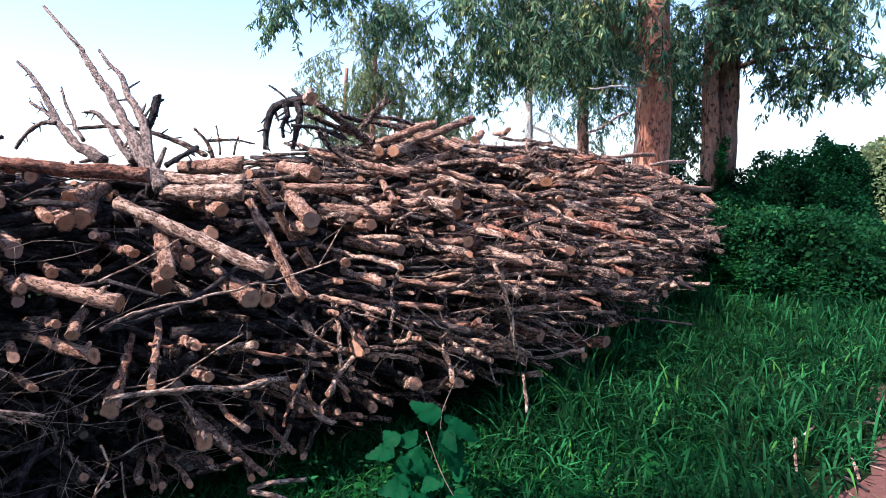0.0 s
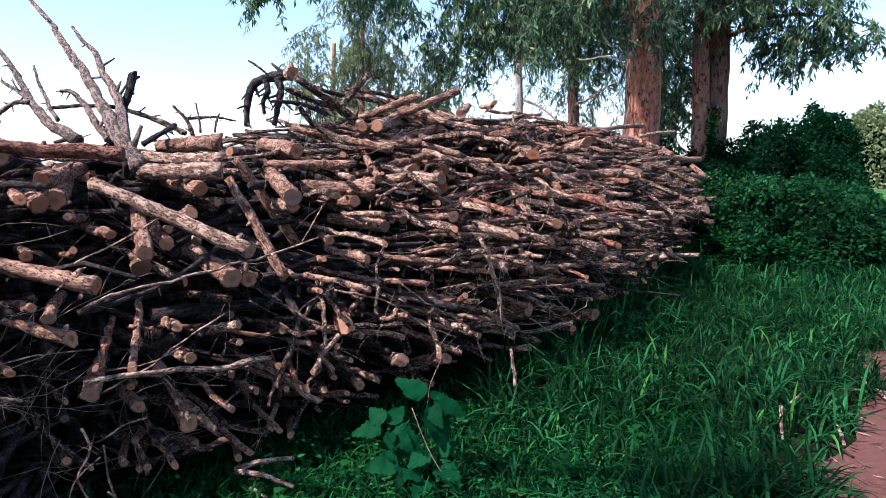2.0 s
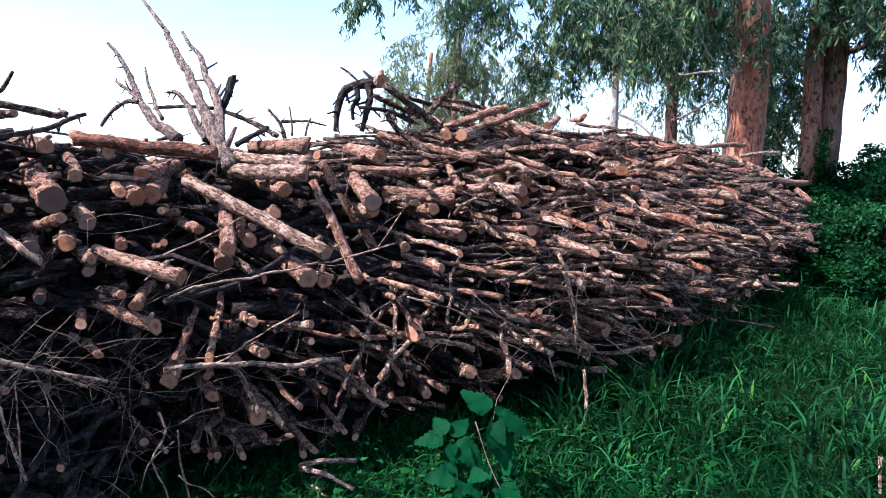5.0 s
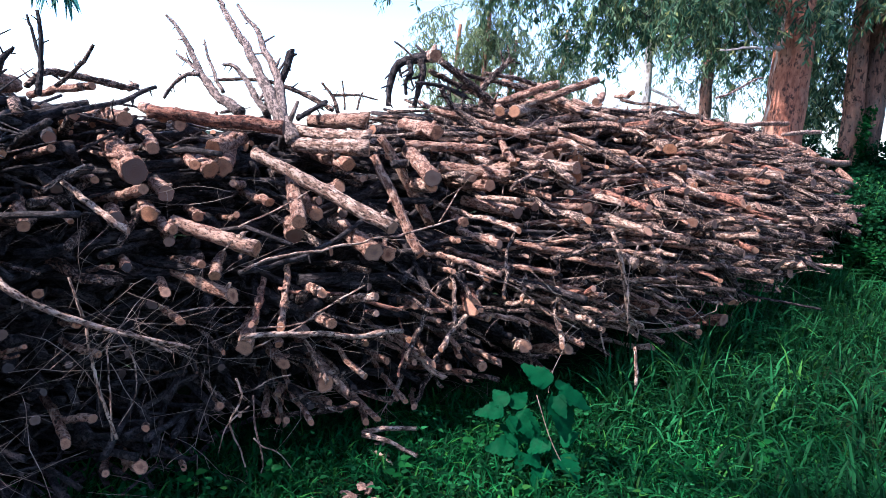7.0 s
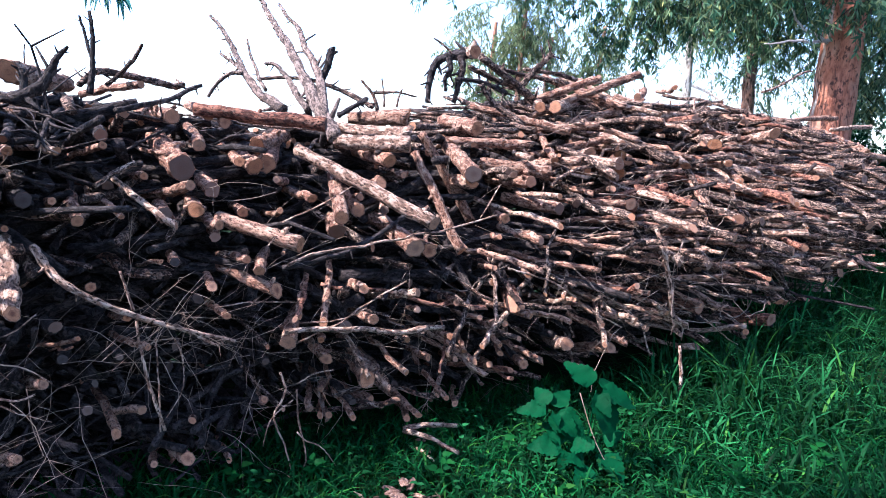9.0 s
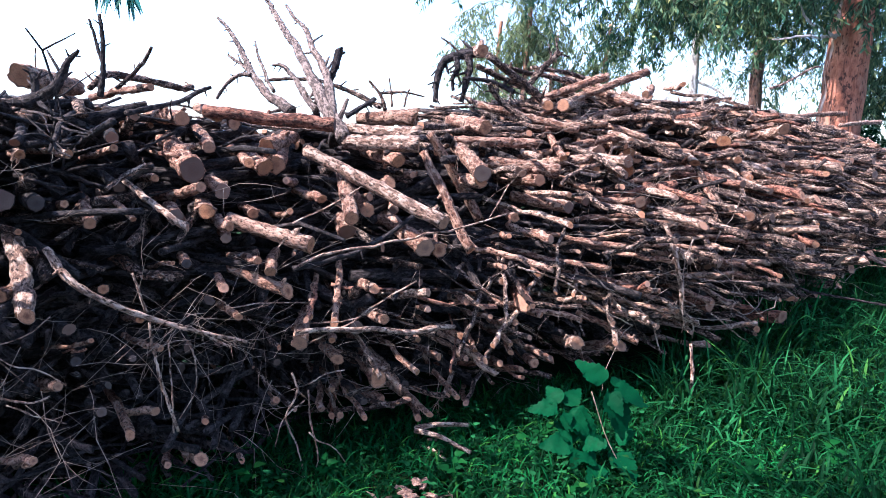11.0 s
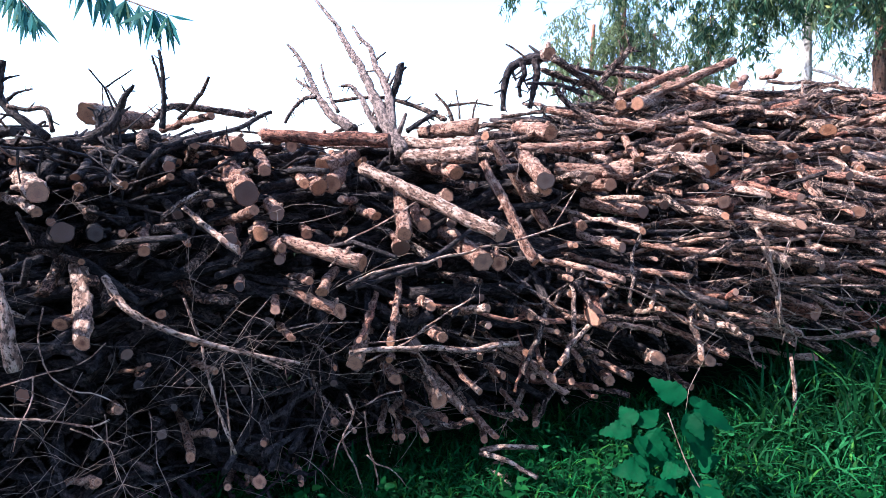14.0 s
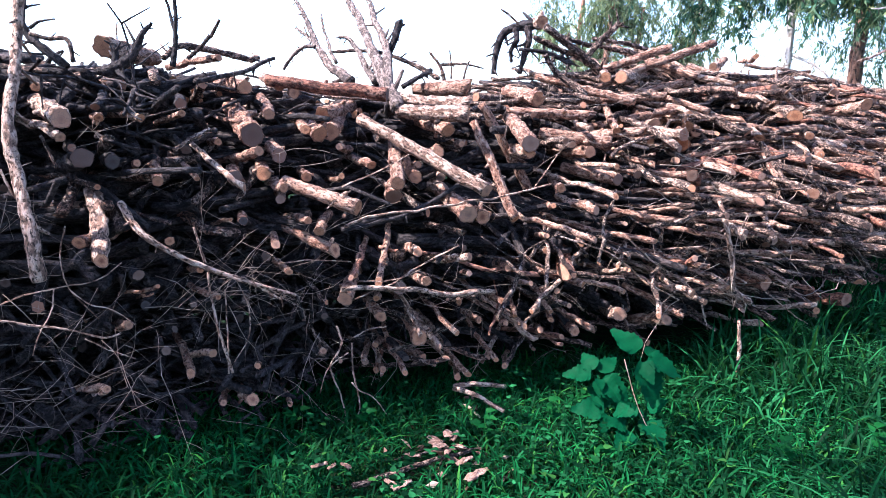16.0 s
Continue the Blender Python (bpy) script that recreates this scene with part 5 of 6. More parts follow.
tree([([(4.76, 12.7, -0.1), (4.76, 12.7, 2.5), (4.72, 12.8, 6), (4.65, 12.9, 10)], 0.172, 0.125),
      # right stem: its shade is put into the darker bark
      ([(5.08, 12.85, -0.1), (5.07, 12.85, 2.5), (5.12, 12.9, 6), (5.3, 13, 10)], 0.222, 0.16, DARK_BARK)],
     [([(5.2, 12.8, 3.7), (6.2, 12.4, 4.0), (7.6, 12.2, 3.7)], 0.05, 0.012, DARK_BARK),
      ([(5.2, 12.8, 4.8), (6.4, 12.6, 5.6), (8.0, 12.2, 5.8)], 0.10, 0.03, DARK_BARK),
      ([(4.9, 12.7, 4.6), (4.5, 12.0, 5.4), (4.2, 11.4, 5.6)], 0.06, 0.02)],
     [((6.3, 12.6, 4.6), (1.3, 1.2, 1.5), 230, 0.0), ((5.3, 12.2, 4.9), (0.9, 0.7, 1.0), 110, -0.2), ((4.9, 12.1, 4.45), (0.7, 0.3, 0.5), 46, -0.5),
      ((4.35, 13.6, 3.4), (0.55, 0.7, 1.9), 150, -0.2), ((7.1, 12.2, 4.2), (0.8, 0.8, 0.8), 34, 0.02), ((6.0, 13.0, 7.5), (2.8, 2.2, 1.8), 260, -0.1)],
     ROUGH_BARK, GUM_LEAF, "twin-stemmed rough-barked eucalyptus with ivy at its foot")
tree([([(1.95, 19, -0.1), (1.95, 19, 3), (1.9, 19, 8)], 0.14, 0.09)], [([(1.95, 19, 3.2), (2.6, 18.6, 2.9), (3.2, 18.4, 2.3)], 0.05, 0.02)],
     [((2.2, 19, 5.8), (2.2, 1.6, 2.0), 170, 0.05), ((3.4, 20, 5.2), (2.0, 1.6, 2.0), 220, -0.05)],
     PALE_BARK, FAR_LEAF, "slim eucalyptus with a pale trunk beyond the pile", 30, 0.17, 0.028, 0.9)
tree([([(3.45, 18.4, -0.1), (3.45, 18.4, 3), (3.4, 18.4, 8)], 0.18, 0.12)], [],
     [((4.6, 18.6, 4.6), (1.8, 1.6, 3.0), 300, -0.15), ((3.0, 18.2, 5.9), (1.6, 1.4, 2.0), 200, -0.1)],
     DARK_BARK, GUM_LEAF, "dark-trunked eucalyptus standing behind the larger trees", 30, 0.17, 0.028, 0.9)
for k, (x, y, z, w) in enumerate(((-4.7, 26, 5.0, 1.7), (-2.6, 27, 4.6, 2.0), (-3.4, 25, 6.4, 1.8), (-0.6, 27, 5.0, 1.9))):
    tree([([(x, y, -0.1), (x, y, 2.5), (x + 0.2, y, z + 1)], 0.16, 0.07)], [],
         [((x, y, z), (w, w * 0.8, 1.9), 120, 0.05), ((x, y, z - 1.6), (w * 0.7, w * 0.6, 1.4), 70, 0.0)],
         ROUGH_BARK, FAR_LEAF, "distant yellow-green gum tree, haze put into its leaf colour", 26, 0.24, 0.05, 1.1)
# tree across the track: its bough hangs over, its unseen crown shades the pile
tree([([(-5.2, -2.9, -0.1), (-5.1, -2.8, 3), (-4.9, -2.6, 8)], 0.34, 0.2)],
     [([(-5.1, -2.8, 3.4), (-4.2, -1.3, 4.3), (-3.2, 0.8, 3.7), (-2.5, 1.8, 2.8), (-2.22, 2.08, 2.34)], 0.09, 0.006),
      ([(-5.0, -2.7, 5.0), (-4.7, -2.4, 5.6), (-4.6, -2.2, 6.6)], 0.1, 0.03)],
     [((-6.9, -0.9, 6.4), (1.1, 1.1, 1.2), 60, -0.1), ((-7.0, -2.3, 7.2), (1.6, 1.4, 1.5), 150, -0.2)],
     GUM_BARK, GUM_LEAF, "eucalyptus across the track with a bough hanging over it", 30, 0.22, 0.05, 0.7)
# unseen trees, added only to shade the verge and block sky light
for x, y, r in ((-1.2, -3.4, 0.3), (2.9, -1.9, 0.26), (6.2, 1.4, 0.3)):
    tree([([(x, y, -0.1), (x, y, 3), (x + 0.2, y, 8)], r, 0.16)],
         [([(x, y, 4.0), (x - 0.8, y + 1.0, 5.2), (x - 1.2, y + 1.8, 5.8)], 0.1, 0.03), ([(x, y, 3.4), (x + 1.0, y - 0.3, 4.6)], 0.08, 0.03)],
         [((x - 1.0, y + 1.3, 6.2), (1.9, 1.3, 1.9), 130, 0.05), ((x + 0.4, y + 0.1, 2.8), (1.5, 0.8, 1.6), 60, 0.0), ((x - 0.9, y + 3.8, 6.3), (1.3, 0.7, 0.6), 8, 0.0)],
         GUM_BARK, GUM_LEAF, "unseen leafy eucalyptus added across the track for shade", 30, 0.24, 0.055, 0.7)


def hanging_spray():
    root = tagged(new("eucalyptus_spray"), "blue-green drooping eucalyptus spray hanging overhead", "leaf spray")
    for points, n in (([(-2.22, 2.08, 2.34), (-2.05, 2.08, 2.15), (-1.88, 2.09, 2.08), (-1.70, 2.10, 2.01)], 100),
                      ([(-2.42, 1.95, 2.40), (-2.39, 1.95, 2.26), (-2.26, 1.94, 2.13), (-2.15, 1.92, 2.04)], 70)):
        wood, leaves = Heap(), Heap()
        line = spline(points, 10)
        tube(wood, line, np.linspace(0.006, 0.002, 10), 5, 0.0)
        at = line[rng.integers(1, 10, n)]
        leaf_cloud(leaves, at, rng.normal(0, 0.28, (n, 3)) + np.array([0, 0, -1]), rng.uniform(0.09, 0.16, n), rng.uniform(0.015, 0.024, n))
        part("twig", wood, TWIG, root)
        part("leaves", leaves, SPRAY_LEAF, root, smooth=False)


hanging_spray()


# ---- undergrowth ----
def blades(heap, x, y, tall, wide, lean, tuft=1):
    """Arching grass blades of five joints; with tuft, that many spring from each root."""
    x, y, tall, wide, lean = (np.repeat(np.asarray(v, float), tuft) for v in (x, y, tall, wide, lean))
    n = len(x)
    if tuft > 1:
        x, y = x + rng.normal(0, 0.03, n), y + rng.normal(0, 0.03, n)
        tall, lean = tall * rng.uniform(0.55, 1.15, n), lean * rng.uniform(0.3, 1.3, n)
    z = height(x, y)
    a = rng.uniform(0, 2 * math.pi, n)
    d = np.stack([np.cos(a), np.sin(a), np.zeros(n)], 1)
    s = np.stack([-np.sin(a), np.cos(a), np.zeros(n)], 1)
    tip_fall = rng.uniform(0.35, 0.8, n) * np.clip(lean, 0, 1.2)
    base = np.stack([x, y, z - 0.01], 1)
    rings = []
    for u, w in ((0, 0.55), (0.25, 0.9), (0.5, 1.0), (0.75, 0.75), (1.0, 0.0)):
        p = base + np.array([0, 0, 1]) * (tall * (u - tip_fall * u ** 2.6))[:, None] + d * (tall * lean * 0.62 * u ** 1.7)[:, None]
        sag = np.array([0, 0, -0.22]) * (wide * w)[:, None]
        rings += [p] if u == 1.0 else [p + s * (wide * w * 0.5)[:, None], p + sag, p - s * (wide * w * 0.5)[:, None]]
    verts = np.stack(rings, 1).reshape(-1, 3)
    k = np.arange(n) * 13
    quads = [np.stack([k + i, k + i + 3, k + i + 4, k + i + 1], 1) for i in (0, 1, 3, 4, 6, 7)]
    faces = np.concatenate(quads).tolist() + np.stack([k + 9, k + 12, k + 10], 1).tolist() + np.stack([k + 10, k + 12, k + 11], 1).tolist()
    heap.add(verts, faces)


def pile_side(x, y):
    """Metres from the pile's foot; above zero in front of it."""
    best = np.full(len(x), 99.0)
    sign = np.ones(len(x))
    p = np.stack([x, y], 1)
    for a, d, ln in zip(FRONT, STEP, LONG):
        e = d / ln
        u = np.clip((p - a) @ e, 0, ln)
        q = p - a - u[:, None] * e
        dist = np.linalg.norm(q, axis=1)
        nearer = dist < best
        best = np.where(nearer, dist, best)
        sign = np.where(nearer, np.sign(q @ np.array([e[1], -e[0]])), sign)
    return best * sign


def build_grass():
    def scatter(n, x0, x1, y0, y1, lo, hi, tuft=0.0):
        x, y = rng.uniform(x0, x1, n), rng.uniform(y0, y1, n)
        ps, rs = pile_side(x, y), road_side(x, y)
        wob = 0.10 * np.sin(x * 5.1) + 0.08 * np.sin(y * 7.3 + 1)
        ok = (ps > lo) & (rs < hi + wob)
        return x[ok], y[ok]
    tall = Heap()
    x, y = scatter(12500, -3.0, 5.5, 0.6, 10.5, -0.34, -0.05)
    dens = np.array([noise.noise((a * 1.1, b * 1.1, 3)) for a, b in zip(x, y)])
    verge = np.clip((x + 0.35 * y - 0.9) / 0.9, 0, 1)
    by_pile = np.clip(1 - pile_side(x, y) / 0.7, 0, 1) * np.clip((x - 0.1) / 0.8, 0, 1)
    keep = rng.random(len(x)) < 0.05 + verge * (0.75 + 0.6 * dens + 0.4 * by_pile)
    x, y, dens, verge, by_pile = x[keep], y[keep], dens[keep], verge[keep], by_pile[keep]
    h = rng.uniform(0.20, 0.38, len(x)) * (1 + 0.5 * dens) * (0.5 + 0.5 * verge) * (1 + 0.85 * by_pile)
    blades(tall, x, y, h, rng.uniform(0.008, 0.018, len(x)), rng.uniform(0.7, 1.9, len(x)), 6)
    tagged(part("grass", tall, GRASS_LEAF, smooth=True), "lush dark green broad-bladed grass beside the pile", "grass", kind="stuff")
    low = Heap()
    x, y = scatter(70000, -2.9, 1.6, 0.5, 4.2, -0.36, -0.05)
    keep = rng.random(len(x)) < 0.62 * np.clip((y - 1.15 + 0.9 * (x + 2.05)) / 0.5, 0.25, 1)
    x, y = x[keep], y[keep]
    # the fallen branch has pressed the grass flat
    flat = np.minimum(np.hypot(x + 0.74, y - 2.38) / 0.2, np.abs((x + 0.8) * 0.78 - (y - 2.25) * 0.62) / 0.09 + np.clip(np.hypot(x + 0.8, y - 2.25) - 0.32, 0, 9) * 9)
    h = rng.uniform(0.06, 0.20, len(x)) * np.clip(flat, 0.35, 1)
    blades(low, x, y, h, rng.uniform(0.005, 0.012, len(x)), rng.uniform(0.5, 1.6, len(x)))
    tagged(part("grass", low, FINE_GRASS), "short fine green grass before the pile", "grass", kind="stuff")
    far = Heap()
    n = 30000
    x, y = rng.uniform(-3, 26, n), rng.uniform(5, 40, n)
    ok = (pile_side(x, y) > 0.1) & ((road_side(x, y) < -0.05) | (road_side(x, y) > 2.6))
    x, y = x[ok], y[ok]
    blades(far, x, y, rng.uniform(0.15, 0.4, len(x)), rng.uniform(0.02, 0.04, len(x)), rng.uniform(0.3, 1.0, len(x)))
    tagged(part("grass", far, GRASS_LEAF, smooth=True), "bright green verge grass farther along the track", "grass", kind="stuff")
    edge = Heap()
    x, y = rng.uniform(-4, 7, 9000), rng.uniform(-3, 10, 9000)
    rs = road_side(x, y)
    ok = ((rs > 2.55) | (rs < -0.0)) & (pile_side(x, y) > 0.3) & (y < 1.5)
    blades(edge, x[ok], y[ok], rng.uniform(0.06, 0.2, ok.sum()), rng.uniform(0.005, 0.01, ok.sum()), rng.uniform(0.3, 1.1, ok.sum()))
    tagged(part("grass", edge, GRASS_LEAF), "short trodden grass at the edge of the track", "grass", kind="stuff")


def broad_leaf(heap, base, way, up, size, wide, teeth=0):
    """A broad pointed leaf with a creased middle and toothed rim."""
    way = way / np.linalg.norm(way)
    side = np.cross(way, up)
    side /= np.linalg.norm(side)
    nrm = np.cross(side, way)
    m = 15 if teeth else 7
    us = np.linspace(0, 1, m)
    curl = rng.uniform(0.12, 0.34)
    mid = [base + way * size * u - nrm * curl * size * u ** 2 for u in us]
    verts, faces = list(mid), []
    for sign in (1, -1):
        k = len(verts)
        for i, u in enumerate(us):
            w = wide * 0.5 * math.sin(math.pi * (0.06 + 0.94 * u) ** 0.62) ** 0.8 if u < 1 else 0
            jag = 0.16 * (i % 2) if teeth else 0
            wave = 0.05 * math.sin(u * 14 + sign) * wide if teeth else 0
            verts.append(mid[i] + side * sign * w * (1 + jag) + nrm * (w * 0.34 + wave) + way * size * (jag * 0.3 - 0.06 * math.sin(math.pi * u)))
        for i in range(m - 1):
            q = (i, i + 1, k + i + 1, k + i)
            faces.append(q if sign > 0 else q[::-1])
    heap.add(verts, faces)


def build_weed():
    """The large-leaved plant in front of the pile: whorls of leaves on a few stems."""
    root = new("broadleaf_weed")
    foot = np.array([-0.05, 3.05, 0])
    root.location = foot
    tagged(root, "broad toothed-leaf green weed growing at the pile's foot", "weed plant")
    whorls = (((0.00, 2.99, 0.41), ((165, 0.19), (4, 0.20), (-72, 0.13), (-36, 0.23), (62, 0.09), (118, 0.08))),
              ((-0.19, 3.01, 0.28), ((186, 0.16), (122, 0.14), (62, 0.15), (-22, 0.20), (-78, 0.09), (-45, 0.16))),
              ((-0.11, 2.95, 0.14), ((203, 0.18), (150, 0.15), (78, 0.14), (18, 0.15), (-82, 0.11), (-40, 0.13), (175, 0.10))),
              ((0.04, 2.97, 0.14), ((158, 0.12), (58, 0.12), (-52, 0.18), (2, 0.12))),
              ((-0.01, 2.92, 0.10), ((-95, 0.16), (-140, 0.12))))
    for centre, leaves in whorls:
        c = np.array(centre) - foot
        stalk = Heap()
        tube(stalk, spline([(c[0] * 0.15, c[1] * 0.15, 0), c * np.array([0.7, 0.6, 0.55]), c], 8), np.linspace(0.005, 0.003, 8), 6, 0)
        stem = part("stalk", stalk, WEED_LEAF, root)
        for turn, size in leaves + ((-60 - 60 * rng.random(), 0.08),):
            a = radians(turn + rng.normal(0, 4))
            face = np.array([rng.normal(0, 0.34), -0.60 + rng.normal(0, 0.22), 0.75])
            right = np.cross((0, 1, 0), face)
            right /= np.linalg.norm(right)
            rise = np.cross(face, right)
            way = right * math.cos(a) + rise / np.linalg.norm(rise) * math.sin(a)
            leaf = Heap()
            broad_leaf(leaf, c + way * 0.03 + np.array([0, 0, rng.normal(0, 0.008)]), way, face, size * 0.86, size * 0.58, 1)
            part("leaf", leaf, WEED_LEAF, stem)
    straw = Heap()
    tube(straw, spline([(-0.02, -0.09, 0.40), (0.06, -0.12, 0.2), (0.17, -0.15, 0.02)], 8), np.full(8, 0.0025), 5, 0)
    part("dry_stalk", straw, TWIG, root, "thin bleached dead stalk")


def small_weed(x, y):
    """A young bright weed with a rosette of oval leaves."""
    root = tagged(new("young_weed"), "small bright green weed with oval leaves in the grass", "weed plant", "young weeds")
    root.location = (x, y, 0)
    stalk = Heap()
    tube(stalk, np.array([(0, 0, 0), (0, 0, 0.08), (0, 0, 0.14)]), np.full(3, 0.003), 5, 0)
    stem = part("stalk", stalk, YOUNG_LEAF, root)
    for k in range(9):
        a = k * 2.4
        c = np.array([0, 0, 0.07 + 0.008 * k]) + rng.normal(0, 0.012, 3)
        size = rng.uniform(0.035, 0.055)
        leaf = Heap()
        broad_leaf(leaf, c, np.array([math.cos(a), math.sin(a) * 0.8 - 0.1, 0.35]), np.array([0, -0.5, 0.85]), size, size * 0.6)
        part("leaf", leaf, YOUNG_LEAF, stem)


def small_weeds():
    heap = Heap()
    for k in range(420):
        x, y = rng.uniform(-2.2, 4.0), rng.uniform(1.5, 7.5)
        if k % 2:
            x, y = rng.uniform(-1.6, 0.6), rng.uniform(1.8, 3.4)
        if pile_side(np.array([x]), np.array([y]))[0] < -0.05 or road_side(np.array([x]), np.array([y]))[0] > -0.1:
            continue
        if noise.noise((x * 0.9, y * 0.9, 7)) < -0.05 and x > 0.8:
            continue
        z0 = rng.uniform(0.04, 0.14 if x < 0.8 else 0.26)
        for j in range(rng.integers(3, 7)):
            a = rng.uniform(0, 6.28)
            size = rng.uniform(0.02, 0.04)
            broad_leaf(heap, np.array([x, y, z0]) + rng.normal(0, 0.025, 3), np.array([math.cos(a), math.sin(a), 0.3]), np.array([0, 0, 1.0]), size, size * 0.7)
    bright = Heap()
    for k in range(420):
        x, y = rng.normal(3.9, 0.5), rng.normal(9.0, 0.45)
        if pile_side(np.array([x]), np.array([y]))[0] < 0.05:
            continue
        for j in range(5):
            a = rng.uniform(0, 6.28)
            broad_leaf(bright, np.array([x, y, rng.uniform(0.15, 0.5)]) + rng.normal(0, 0.04, 3), np.array([math.cos(a), math.sin(a), 0.3]), np.array([0, 0, 1.0]), 0.07, 0.05)
    tagged(part("small_weeds", bright, YOUNG_LEAF), "bright green leafy weeds at the end of the pile", "weeds", kind="stuff")
    tagged(part("small_weeds", heap, GRASS_LEAF), "low round-leaved green weeds among the grass", "weeds", kind="stuff")


def ivy_mound(centre, half, n, size, label, lump=1.0, leaf=None):
    """A thick coat of leaves over a near-black inner sheet that stands for shade."""
    root = new("ivy_bush")
    root.location = (centre[0], centre[1], 0)
    tagged(root, label, "bush", "ivy-covered bushes")
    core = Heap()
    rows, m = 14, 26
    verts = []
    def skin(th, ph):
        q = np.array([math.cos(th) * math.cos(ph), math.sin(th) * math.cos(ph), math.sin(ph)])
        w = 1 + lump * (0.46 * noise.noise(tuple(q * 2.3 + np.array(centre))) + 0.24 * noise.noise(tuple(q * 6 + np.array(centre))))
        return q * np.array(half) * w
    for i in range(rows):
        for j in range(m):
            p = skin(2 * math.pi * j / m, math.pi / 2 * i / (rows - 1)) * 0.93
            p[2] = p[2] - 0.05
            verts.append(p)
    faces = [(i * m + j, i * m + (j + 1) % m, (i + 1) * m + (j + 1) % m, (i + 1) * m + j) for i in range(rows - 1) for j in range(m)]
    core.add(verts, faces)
    part("core", core, BUSH_SHADE, root)
    leaves = Heap()
    th, ph = rng.uniform(0, 2 * math.pi, n), np.arcsin(rng.uniform(0, 1, n))
    at = np.array([skin(a, b) for a, b in zip(th, ph)])
    at += rng.normal(0, 0.04, at.shape)
    way = rng.normal(0, 0.6, at.shape) + np.array([0, 0, -0.5]) + at / np.array(half) * 0.6
    leaf_cloud(leaves, at, way, rng.uniform(0.6, 1.3, n) * size, rng.uniform(0.5, 1.0, n) * size, 0.15)
    part("leaves", leaves, leaf or IVY_LEAF, root, "" if leaf else "small dark glossy climbing leaves", smooth=False)


build_grass()
build_weed()
for x, y in ((-0.37, 2.88), (-0.62, 2.62), (-0.28, 3.1), (0.62, 3.0), (-1.15, 2.5), (1.05, 3.3), (-0.1, 2.6), (-1.45, 2.35)):
    small_weed(x, y)
small_weeds()
ivy_mound((5.45, 11.7, 0), (1.2, 1.6, 1.72), 34000, 0.06, "dark green ivy-smothered bush beneath the twin eucalyptus")
ivy_mound((6.45, 11.6, 0), (0.56, 0.9, 2.15), 20000, 0.058, "rounded dark bush covered with climbing leaves", 0.4)
ivy_mound((4.3, 12.6, 0), (1.1, 0.9, 1.55), 9000, 0.07, "shaded ivy thicket between the eucalyptus trunks")
ivy_mound((4.4, 9.6, 0), (1.2, 1.5, 1.05), 20000, 0.065, "low leafy thicket against the end of the pile", 1.0, VERGE_LEAF)
ivy_mound((5.6, 9.7, 0), (1.1, 1.3, 0.9), 20000, 0.065, "low sprawling green thicket beside the verge", 1.0, VERGE_LEAF)


ivy_mound((15.2, 24.5, 0), (1.1, 1.0, 3.0), 5000, 0.16, "sunlit yellow-green shrub at the edge of the meadow", 0.5, FAR_LEAF)


def trunk_ivy():
    """Young ivy climbing where the twin stems meet."""
    leaves, stem = Heap(), Heap()
    n = 520
    z = rng.uniform(0.5, 1.0, n) ** 1.4 * 2.4
    at = np.stack([4.90 + rng.normal(0, 0.07, n) * (1.5 - 0.35 * z), np.full(n, 12.53) - rng.uniform(0, 0.08, n), z], 1)
    leaf_cloud(leaves, at, rng.normal(0, 0.7, (n, 3)) + np.array([0, -0.3, -0.5]), rng.uniform(0.05, 0.10, n), rng.uniform(0.04, 0.07, n), 0.15)
    tube(stem, spline([(4.95, 12.56, 0.0), (4.88, 12.55, 1.2), (4.92, 12.56, 2.4)], 10), np.linspace(0.012, 0.005, 10), 6, 0.05)
    root = tagged(new("climbing_ivy"), "young green ivy climbing between the twin eucalyptus stems", "ivy")
    part("stem", stem, BARK_DARK, root)
    part("leaves", leaves, YOUNG_LEAF, root, smooth=False)


trunk_ivy()


# ---- distance ----
def hill(centre, half, label):
    heap = Heap()
    rows, m = 10, 40
    verts = []
    for i in range(rows):
        for j in range(m):
            th, ph = 2 * math.pi * j / m, math.pi / 2 * i / (rows - 1)
            q = np.array([math.cos(th) * math.cos(ph), math.sin(th) * math.cos(ph), math.sin(ph)])
            w = 1 + 0.15 * noise.noise(tuple(q * 3))
            verts.append(q * np.array(half) * w + np.array(centre))
    heap.add(verts, [(i * m + j, i * m + (j + 1) % m, (i + 1) * m + (j + 1) % m, (i + 1) * m + j) for i in range(rows - 1) for j in range(m)])
    tagged(part("hill", heap, FIELD), label, "hill", kind="structure")


MEADOW = Nodes("meadow_grass")
MEADOW = MEADOW.done(MEADOW.mix(MEADOW.noise(MEADOW.coords(), 0.5, 5, 0.7), (0.015, 0.08, 0.012), (0.055, 0.14, 0.028)), 0.95, MEADOW.noise(MEADOW.coords(), 9, 4), 0.6, 0.1)
sheet("meadow", np.linspace(8.5, 90, 60), np.linspace(13.5, 120, 70), lambda x, y: height(x, y) + 0.06 + 0.03 * (y - 13.5), MEADOW, "sunlit green meadow beyond the bushes", "meadow")
hill((118, 140, -4), (46, 40, 16), "sunlit pale green hill in the distance")


# ---- litter on the ground ----
FALLEN_LABELS = {"": "mottled brown branch fallen in the grass", "pale": "short bleached stick fallen on the ground",
                 "dark": "dark rotting branch fallen on the ground"}


def fallen(points, r, tone="pale"):
    heap = Heap()
    line = limb_line(points, 9, 0.01)
    tube(heap, line, np.linspace(r, r * 0.7, 9), 8, 0.08)
    tagged(part("fallen_stick", heap, TONE[tone]), FALLEN_LABELS[tone], "stick", "fallen sticks")


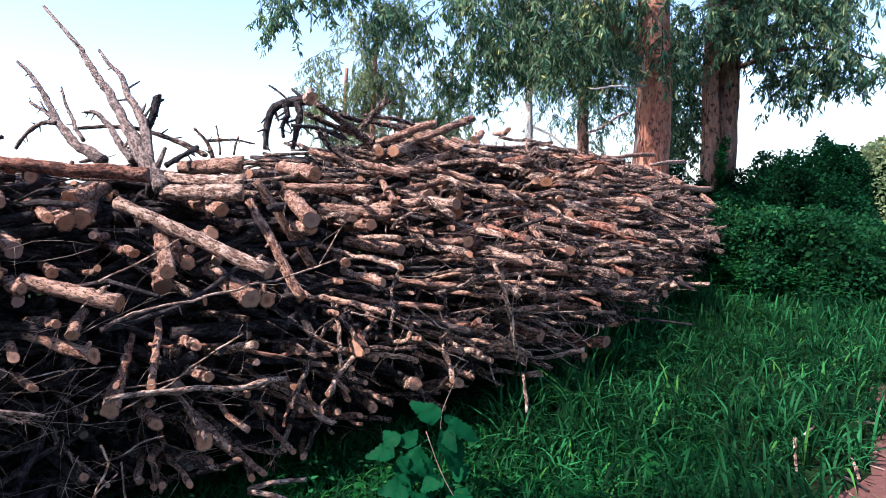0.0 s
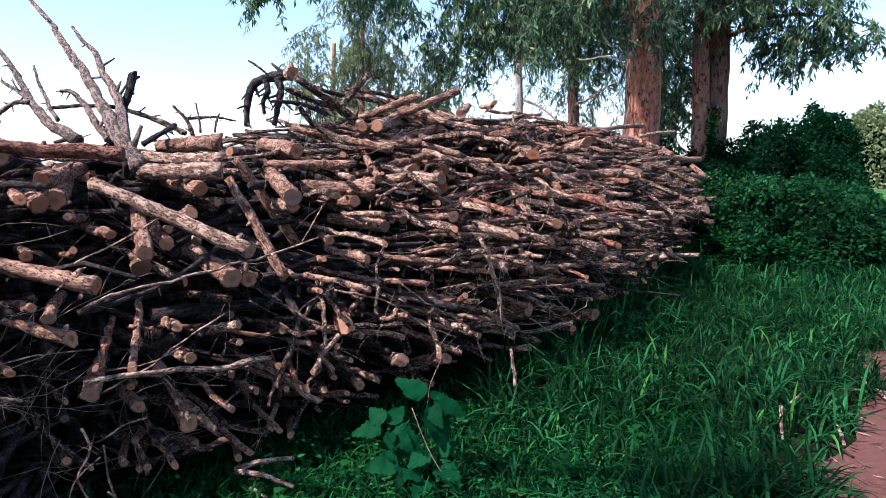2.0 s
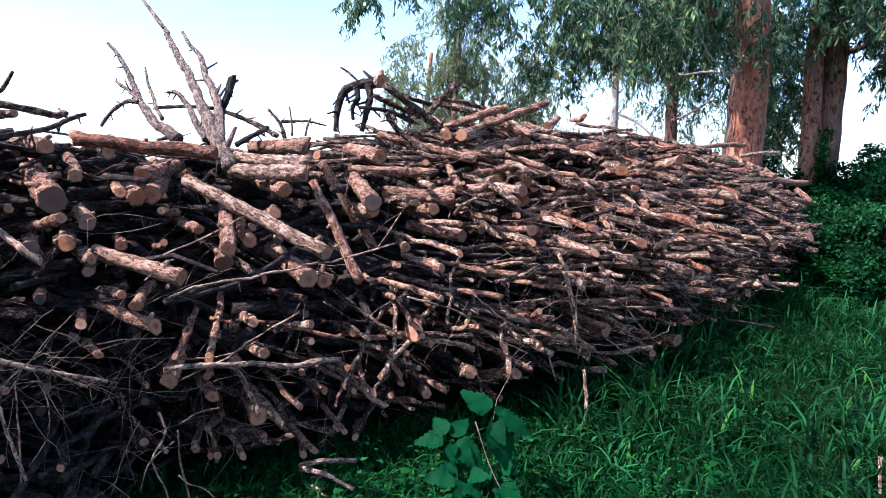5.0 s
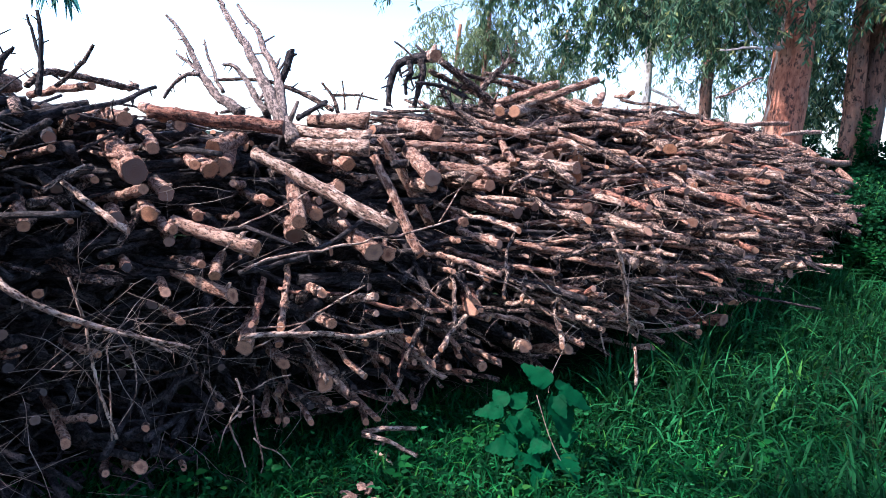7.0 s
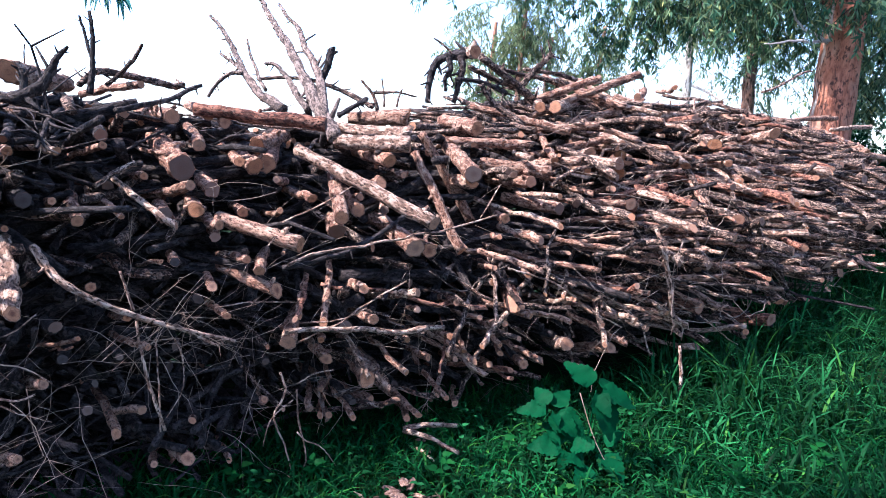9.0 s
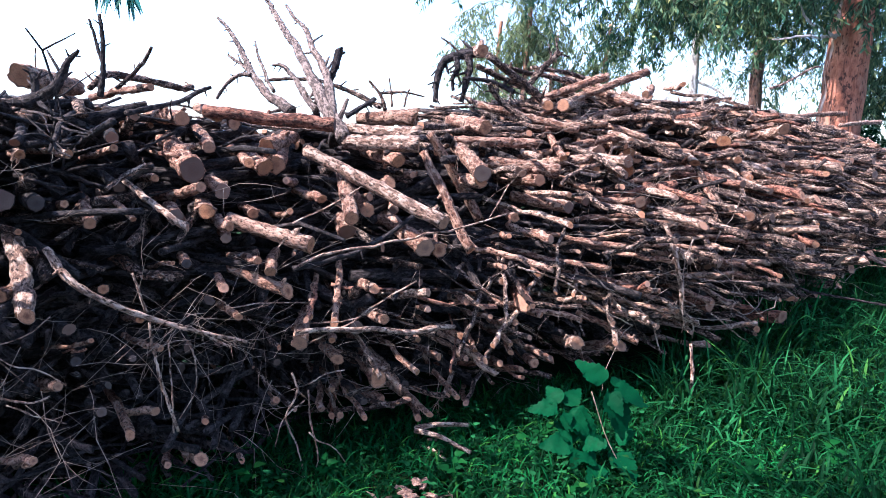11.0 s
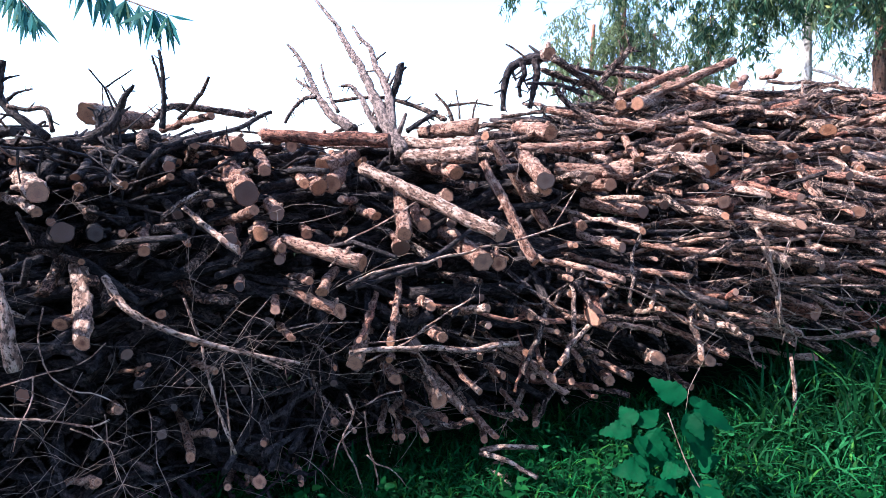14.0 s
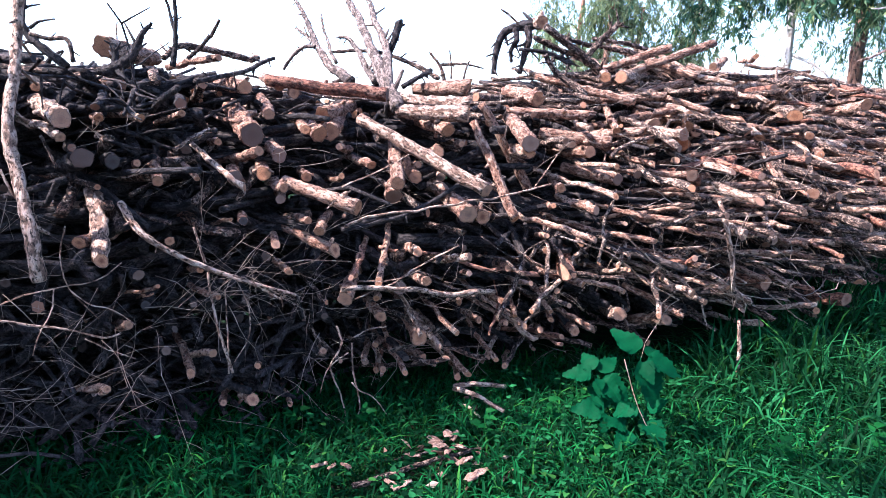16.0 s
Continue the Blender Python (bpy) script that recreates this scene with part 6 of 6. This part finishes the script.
fallen([(-0.90, 2.97, 0.10), (-0.79, 2.99, 0.12), (-0.65, 3.07, 0.11)], 0.015)
fallen([(-0.89, 2.95, 0.10), (-0.74, 2.89, 0.11), (-0.59, 2.83, 0.09)], 0.014)
fallen([(-0.86, 2.94, 0.03), (-0.78, 2.87, 0.05), (-0.70, 2.80, 0.05)], 0.009)
fallen([(0.47, 3.90, 0.02), (0.48, 3.92, 0.18), (0.46, 3.94, 0.38)], 0.012)
for points, r, tone in (
        ([(2.786, 4.374, 0.06), (2.76, 4.10, 0.05), (2.723, 3.828, 0.03)], 0.011, "pale"),
        ([(1.80, 3.05, 0.02), (1.86, 2.95, 0.025), (1.93, 2.83, 0.02)], 0.012, "dark"),
        ([(2.06, 3.37, 0.03), (2.08, 3.31, 0.03), (2.105, 3.24, 0.02)], 0.008, "dark"),
        ([(2.215, 3.62, 0.05), (2.18, 3.50, 0.04), (2.135, 3.37, 0.02)], 0.012, "pale"),
        ([(2.378, 3.72, 0.04), (2.42, 3.69, 0.03), (2.457, 3.64, 0.02)], 0.009, "pale"),
        ([(2.478, 3.98, 0.10), (2.594, 3.98, 0.09)], 0.009, "pale"),
        ([(1.895, 3.56, 0.16), (1.875, 3.50, 0.12), (1.82, 3.38, 0.05)], 0.010, "pale"),
        ([(2.00, 3.68, 0.12), (2.06, 3.75, 0.12), (2.135, 3.82, 0.13)], 0.009, "pale"),
        ([(2.779, 4.12, 0.03), (2.815, 4.07, 0.03)], 0.016, "pale")):
    fallen(points, r, tone)


def bark_scrap(x, y, z, length, wide, yaw, pitch):
    """A curled chip of fallen bark."""
    heap = Heap()
    verts = []
    for layer in (0.0, -0.004):
        for i in range(7):
            u = i / 6
            taper = math.sin(math.pi * (0.12 + 0.8 * u)) ** 0.5 * (1 + 0.15 * rng.standard_normal())
            for j in range(5):
                v = j / 2 - 1
                verts.append(((u - 0.5) * length, v * wide * 0.5 * taper, layer * 0.6 + 0.13 * wide * (1 - v * v) + 0.05 * length * math.sin(3 * u) + 0.002 * rng.standard_normal()))
    faces = []
    for base in (0, 35):
        for i in range(6):
            for j in range(4):
                q = (base + i * 5 + j, base + (i + 1) * 5 + j, base + (i + 1) * 5 + j + 1, base + i * 5 + j + 1)
                faces.append(q if base else q[::-1])
    rim = [i * 5 for i in range(7)] + [30 + j for j in range(1, 5)] + [i * 5 + 4 for i in range(5, -1, -1)] + [3, 2, 1]
    faces += [(a, b, b + 35, a + 35) for a, b in zip(rim, rim[1:] + rim[:1])]
    heap.add(verts, faces)
    ob = tagged(part("bark_scrap", heap, SCRAP), "curled pinkish-brown bark scrap lying in the grass", "bark scrap", "bark scraps")
    ob.matrix_world = pose(x, y, z, 0, pitch, yaw)


# a fan of bark chips at the end of the fallen branch, and single ones round it
for k in range(7):
    turn = 20 + 48 * k + rng.normal(0, 16)
    far = 0.055 + 0.01 * (k % 2)
    bark_scrap(-0.725 + far * math.cos(radians(turn)), 2.43 + far * math.sin(radians(turn)), 0.085 + 0.01 * (k % 3), rng.uniform(0.06, 0.11), rng.uniform(0.025, 0.05), turn + rng.normal(0, 14), rng.uniform(-14, 8))
for x, y, size, turn in ((-1.14, 2.07, 0.07, 30), (-1.09, 2.08, 0.05, 80), (-1.04, 2.11, 0.07, 150), (-0.82, 2.07, 0.07, 160), (-0.78, 2.08, 0.09, 60),
                         (-0.62, 2.35, 0.08, 50), (-0.54, 2.27, 0.12, 65), (-0.83, 2.30, 0.07, 20), (-0.74, 2.84, 0.06, 120), (-0.80, 2.93, 0.05, 10)):
    bark_scrap(x, y, 0.075, size, size * 0.36, turn, rng.uniform(-14, 10))
fallen([(-0.965, 2.03, 0.05), (-0.86, 2.16, 0.06), (-0.76, 2.30, 0.065), (-0.625, 2.47, 0.06)], 0.013, "")
fallen([(-0.92, 2.30, 0.03), (-0.76, 2.42, 0.05), (-0.60, 2.52, 0.05)], 0.005, "")


def build_litter():
    heap = Heap()
    n = 420
    u, v = rng.uniform(-4, 8, n), np.abs(rng.normal(0, 0.35, n)) - 0.1
    p = ROAD_A + u[:, None] * ROAD_D + v[:, None] * ROAD_N
    at = np.stack([p[:, 0], p[:, 1], np.full(n, 0.018)], 1)
    leaf_cloud(heap, at, rng.normal(0, 1, (n, 3)) * np.array([1, 1, 0.08]), rng.uniform(0.04, 0.11, n), rng.uniform(0.008, 0.02, n), 0.3)
    m = 26
    at = np.stack([rng.normal(-0.65, 0.16, m), rng.normal(2.35, 0.10, m), rng.uniform(0.03, 0.07, m)], 1)
    leaf_cloud(heap, at, rng.normal(0, 1, (m, 3)) * np.array([1, 1, 0.2]), rng.uniform(0.04, 0.10, m), rng.uniform(0.015, 0.03, m), 0.3)
    tagged(part("leaf_litter", heap, DRY_LEAF, smooth=False), "dry brown leaves and bark shreds on the ground", "leaf litter", kind="stuff")


build_litter()
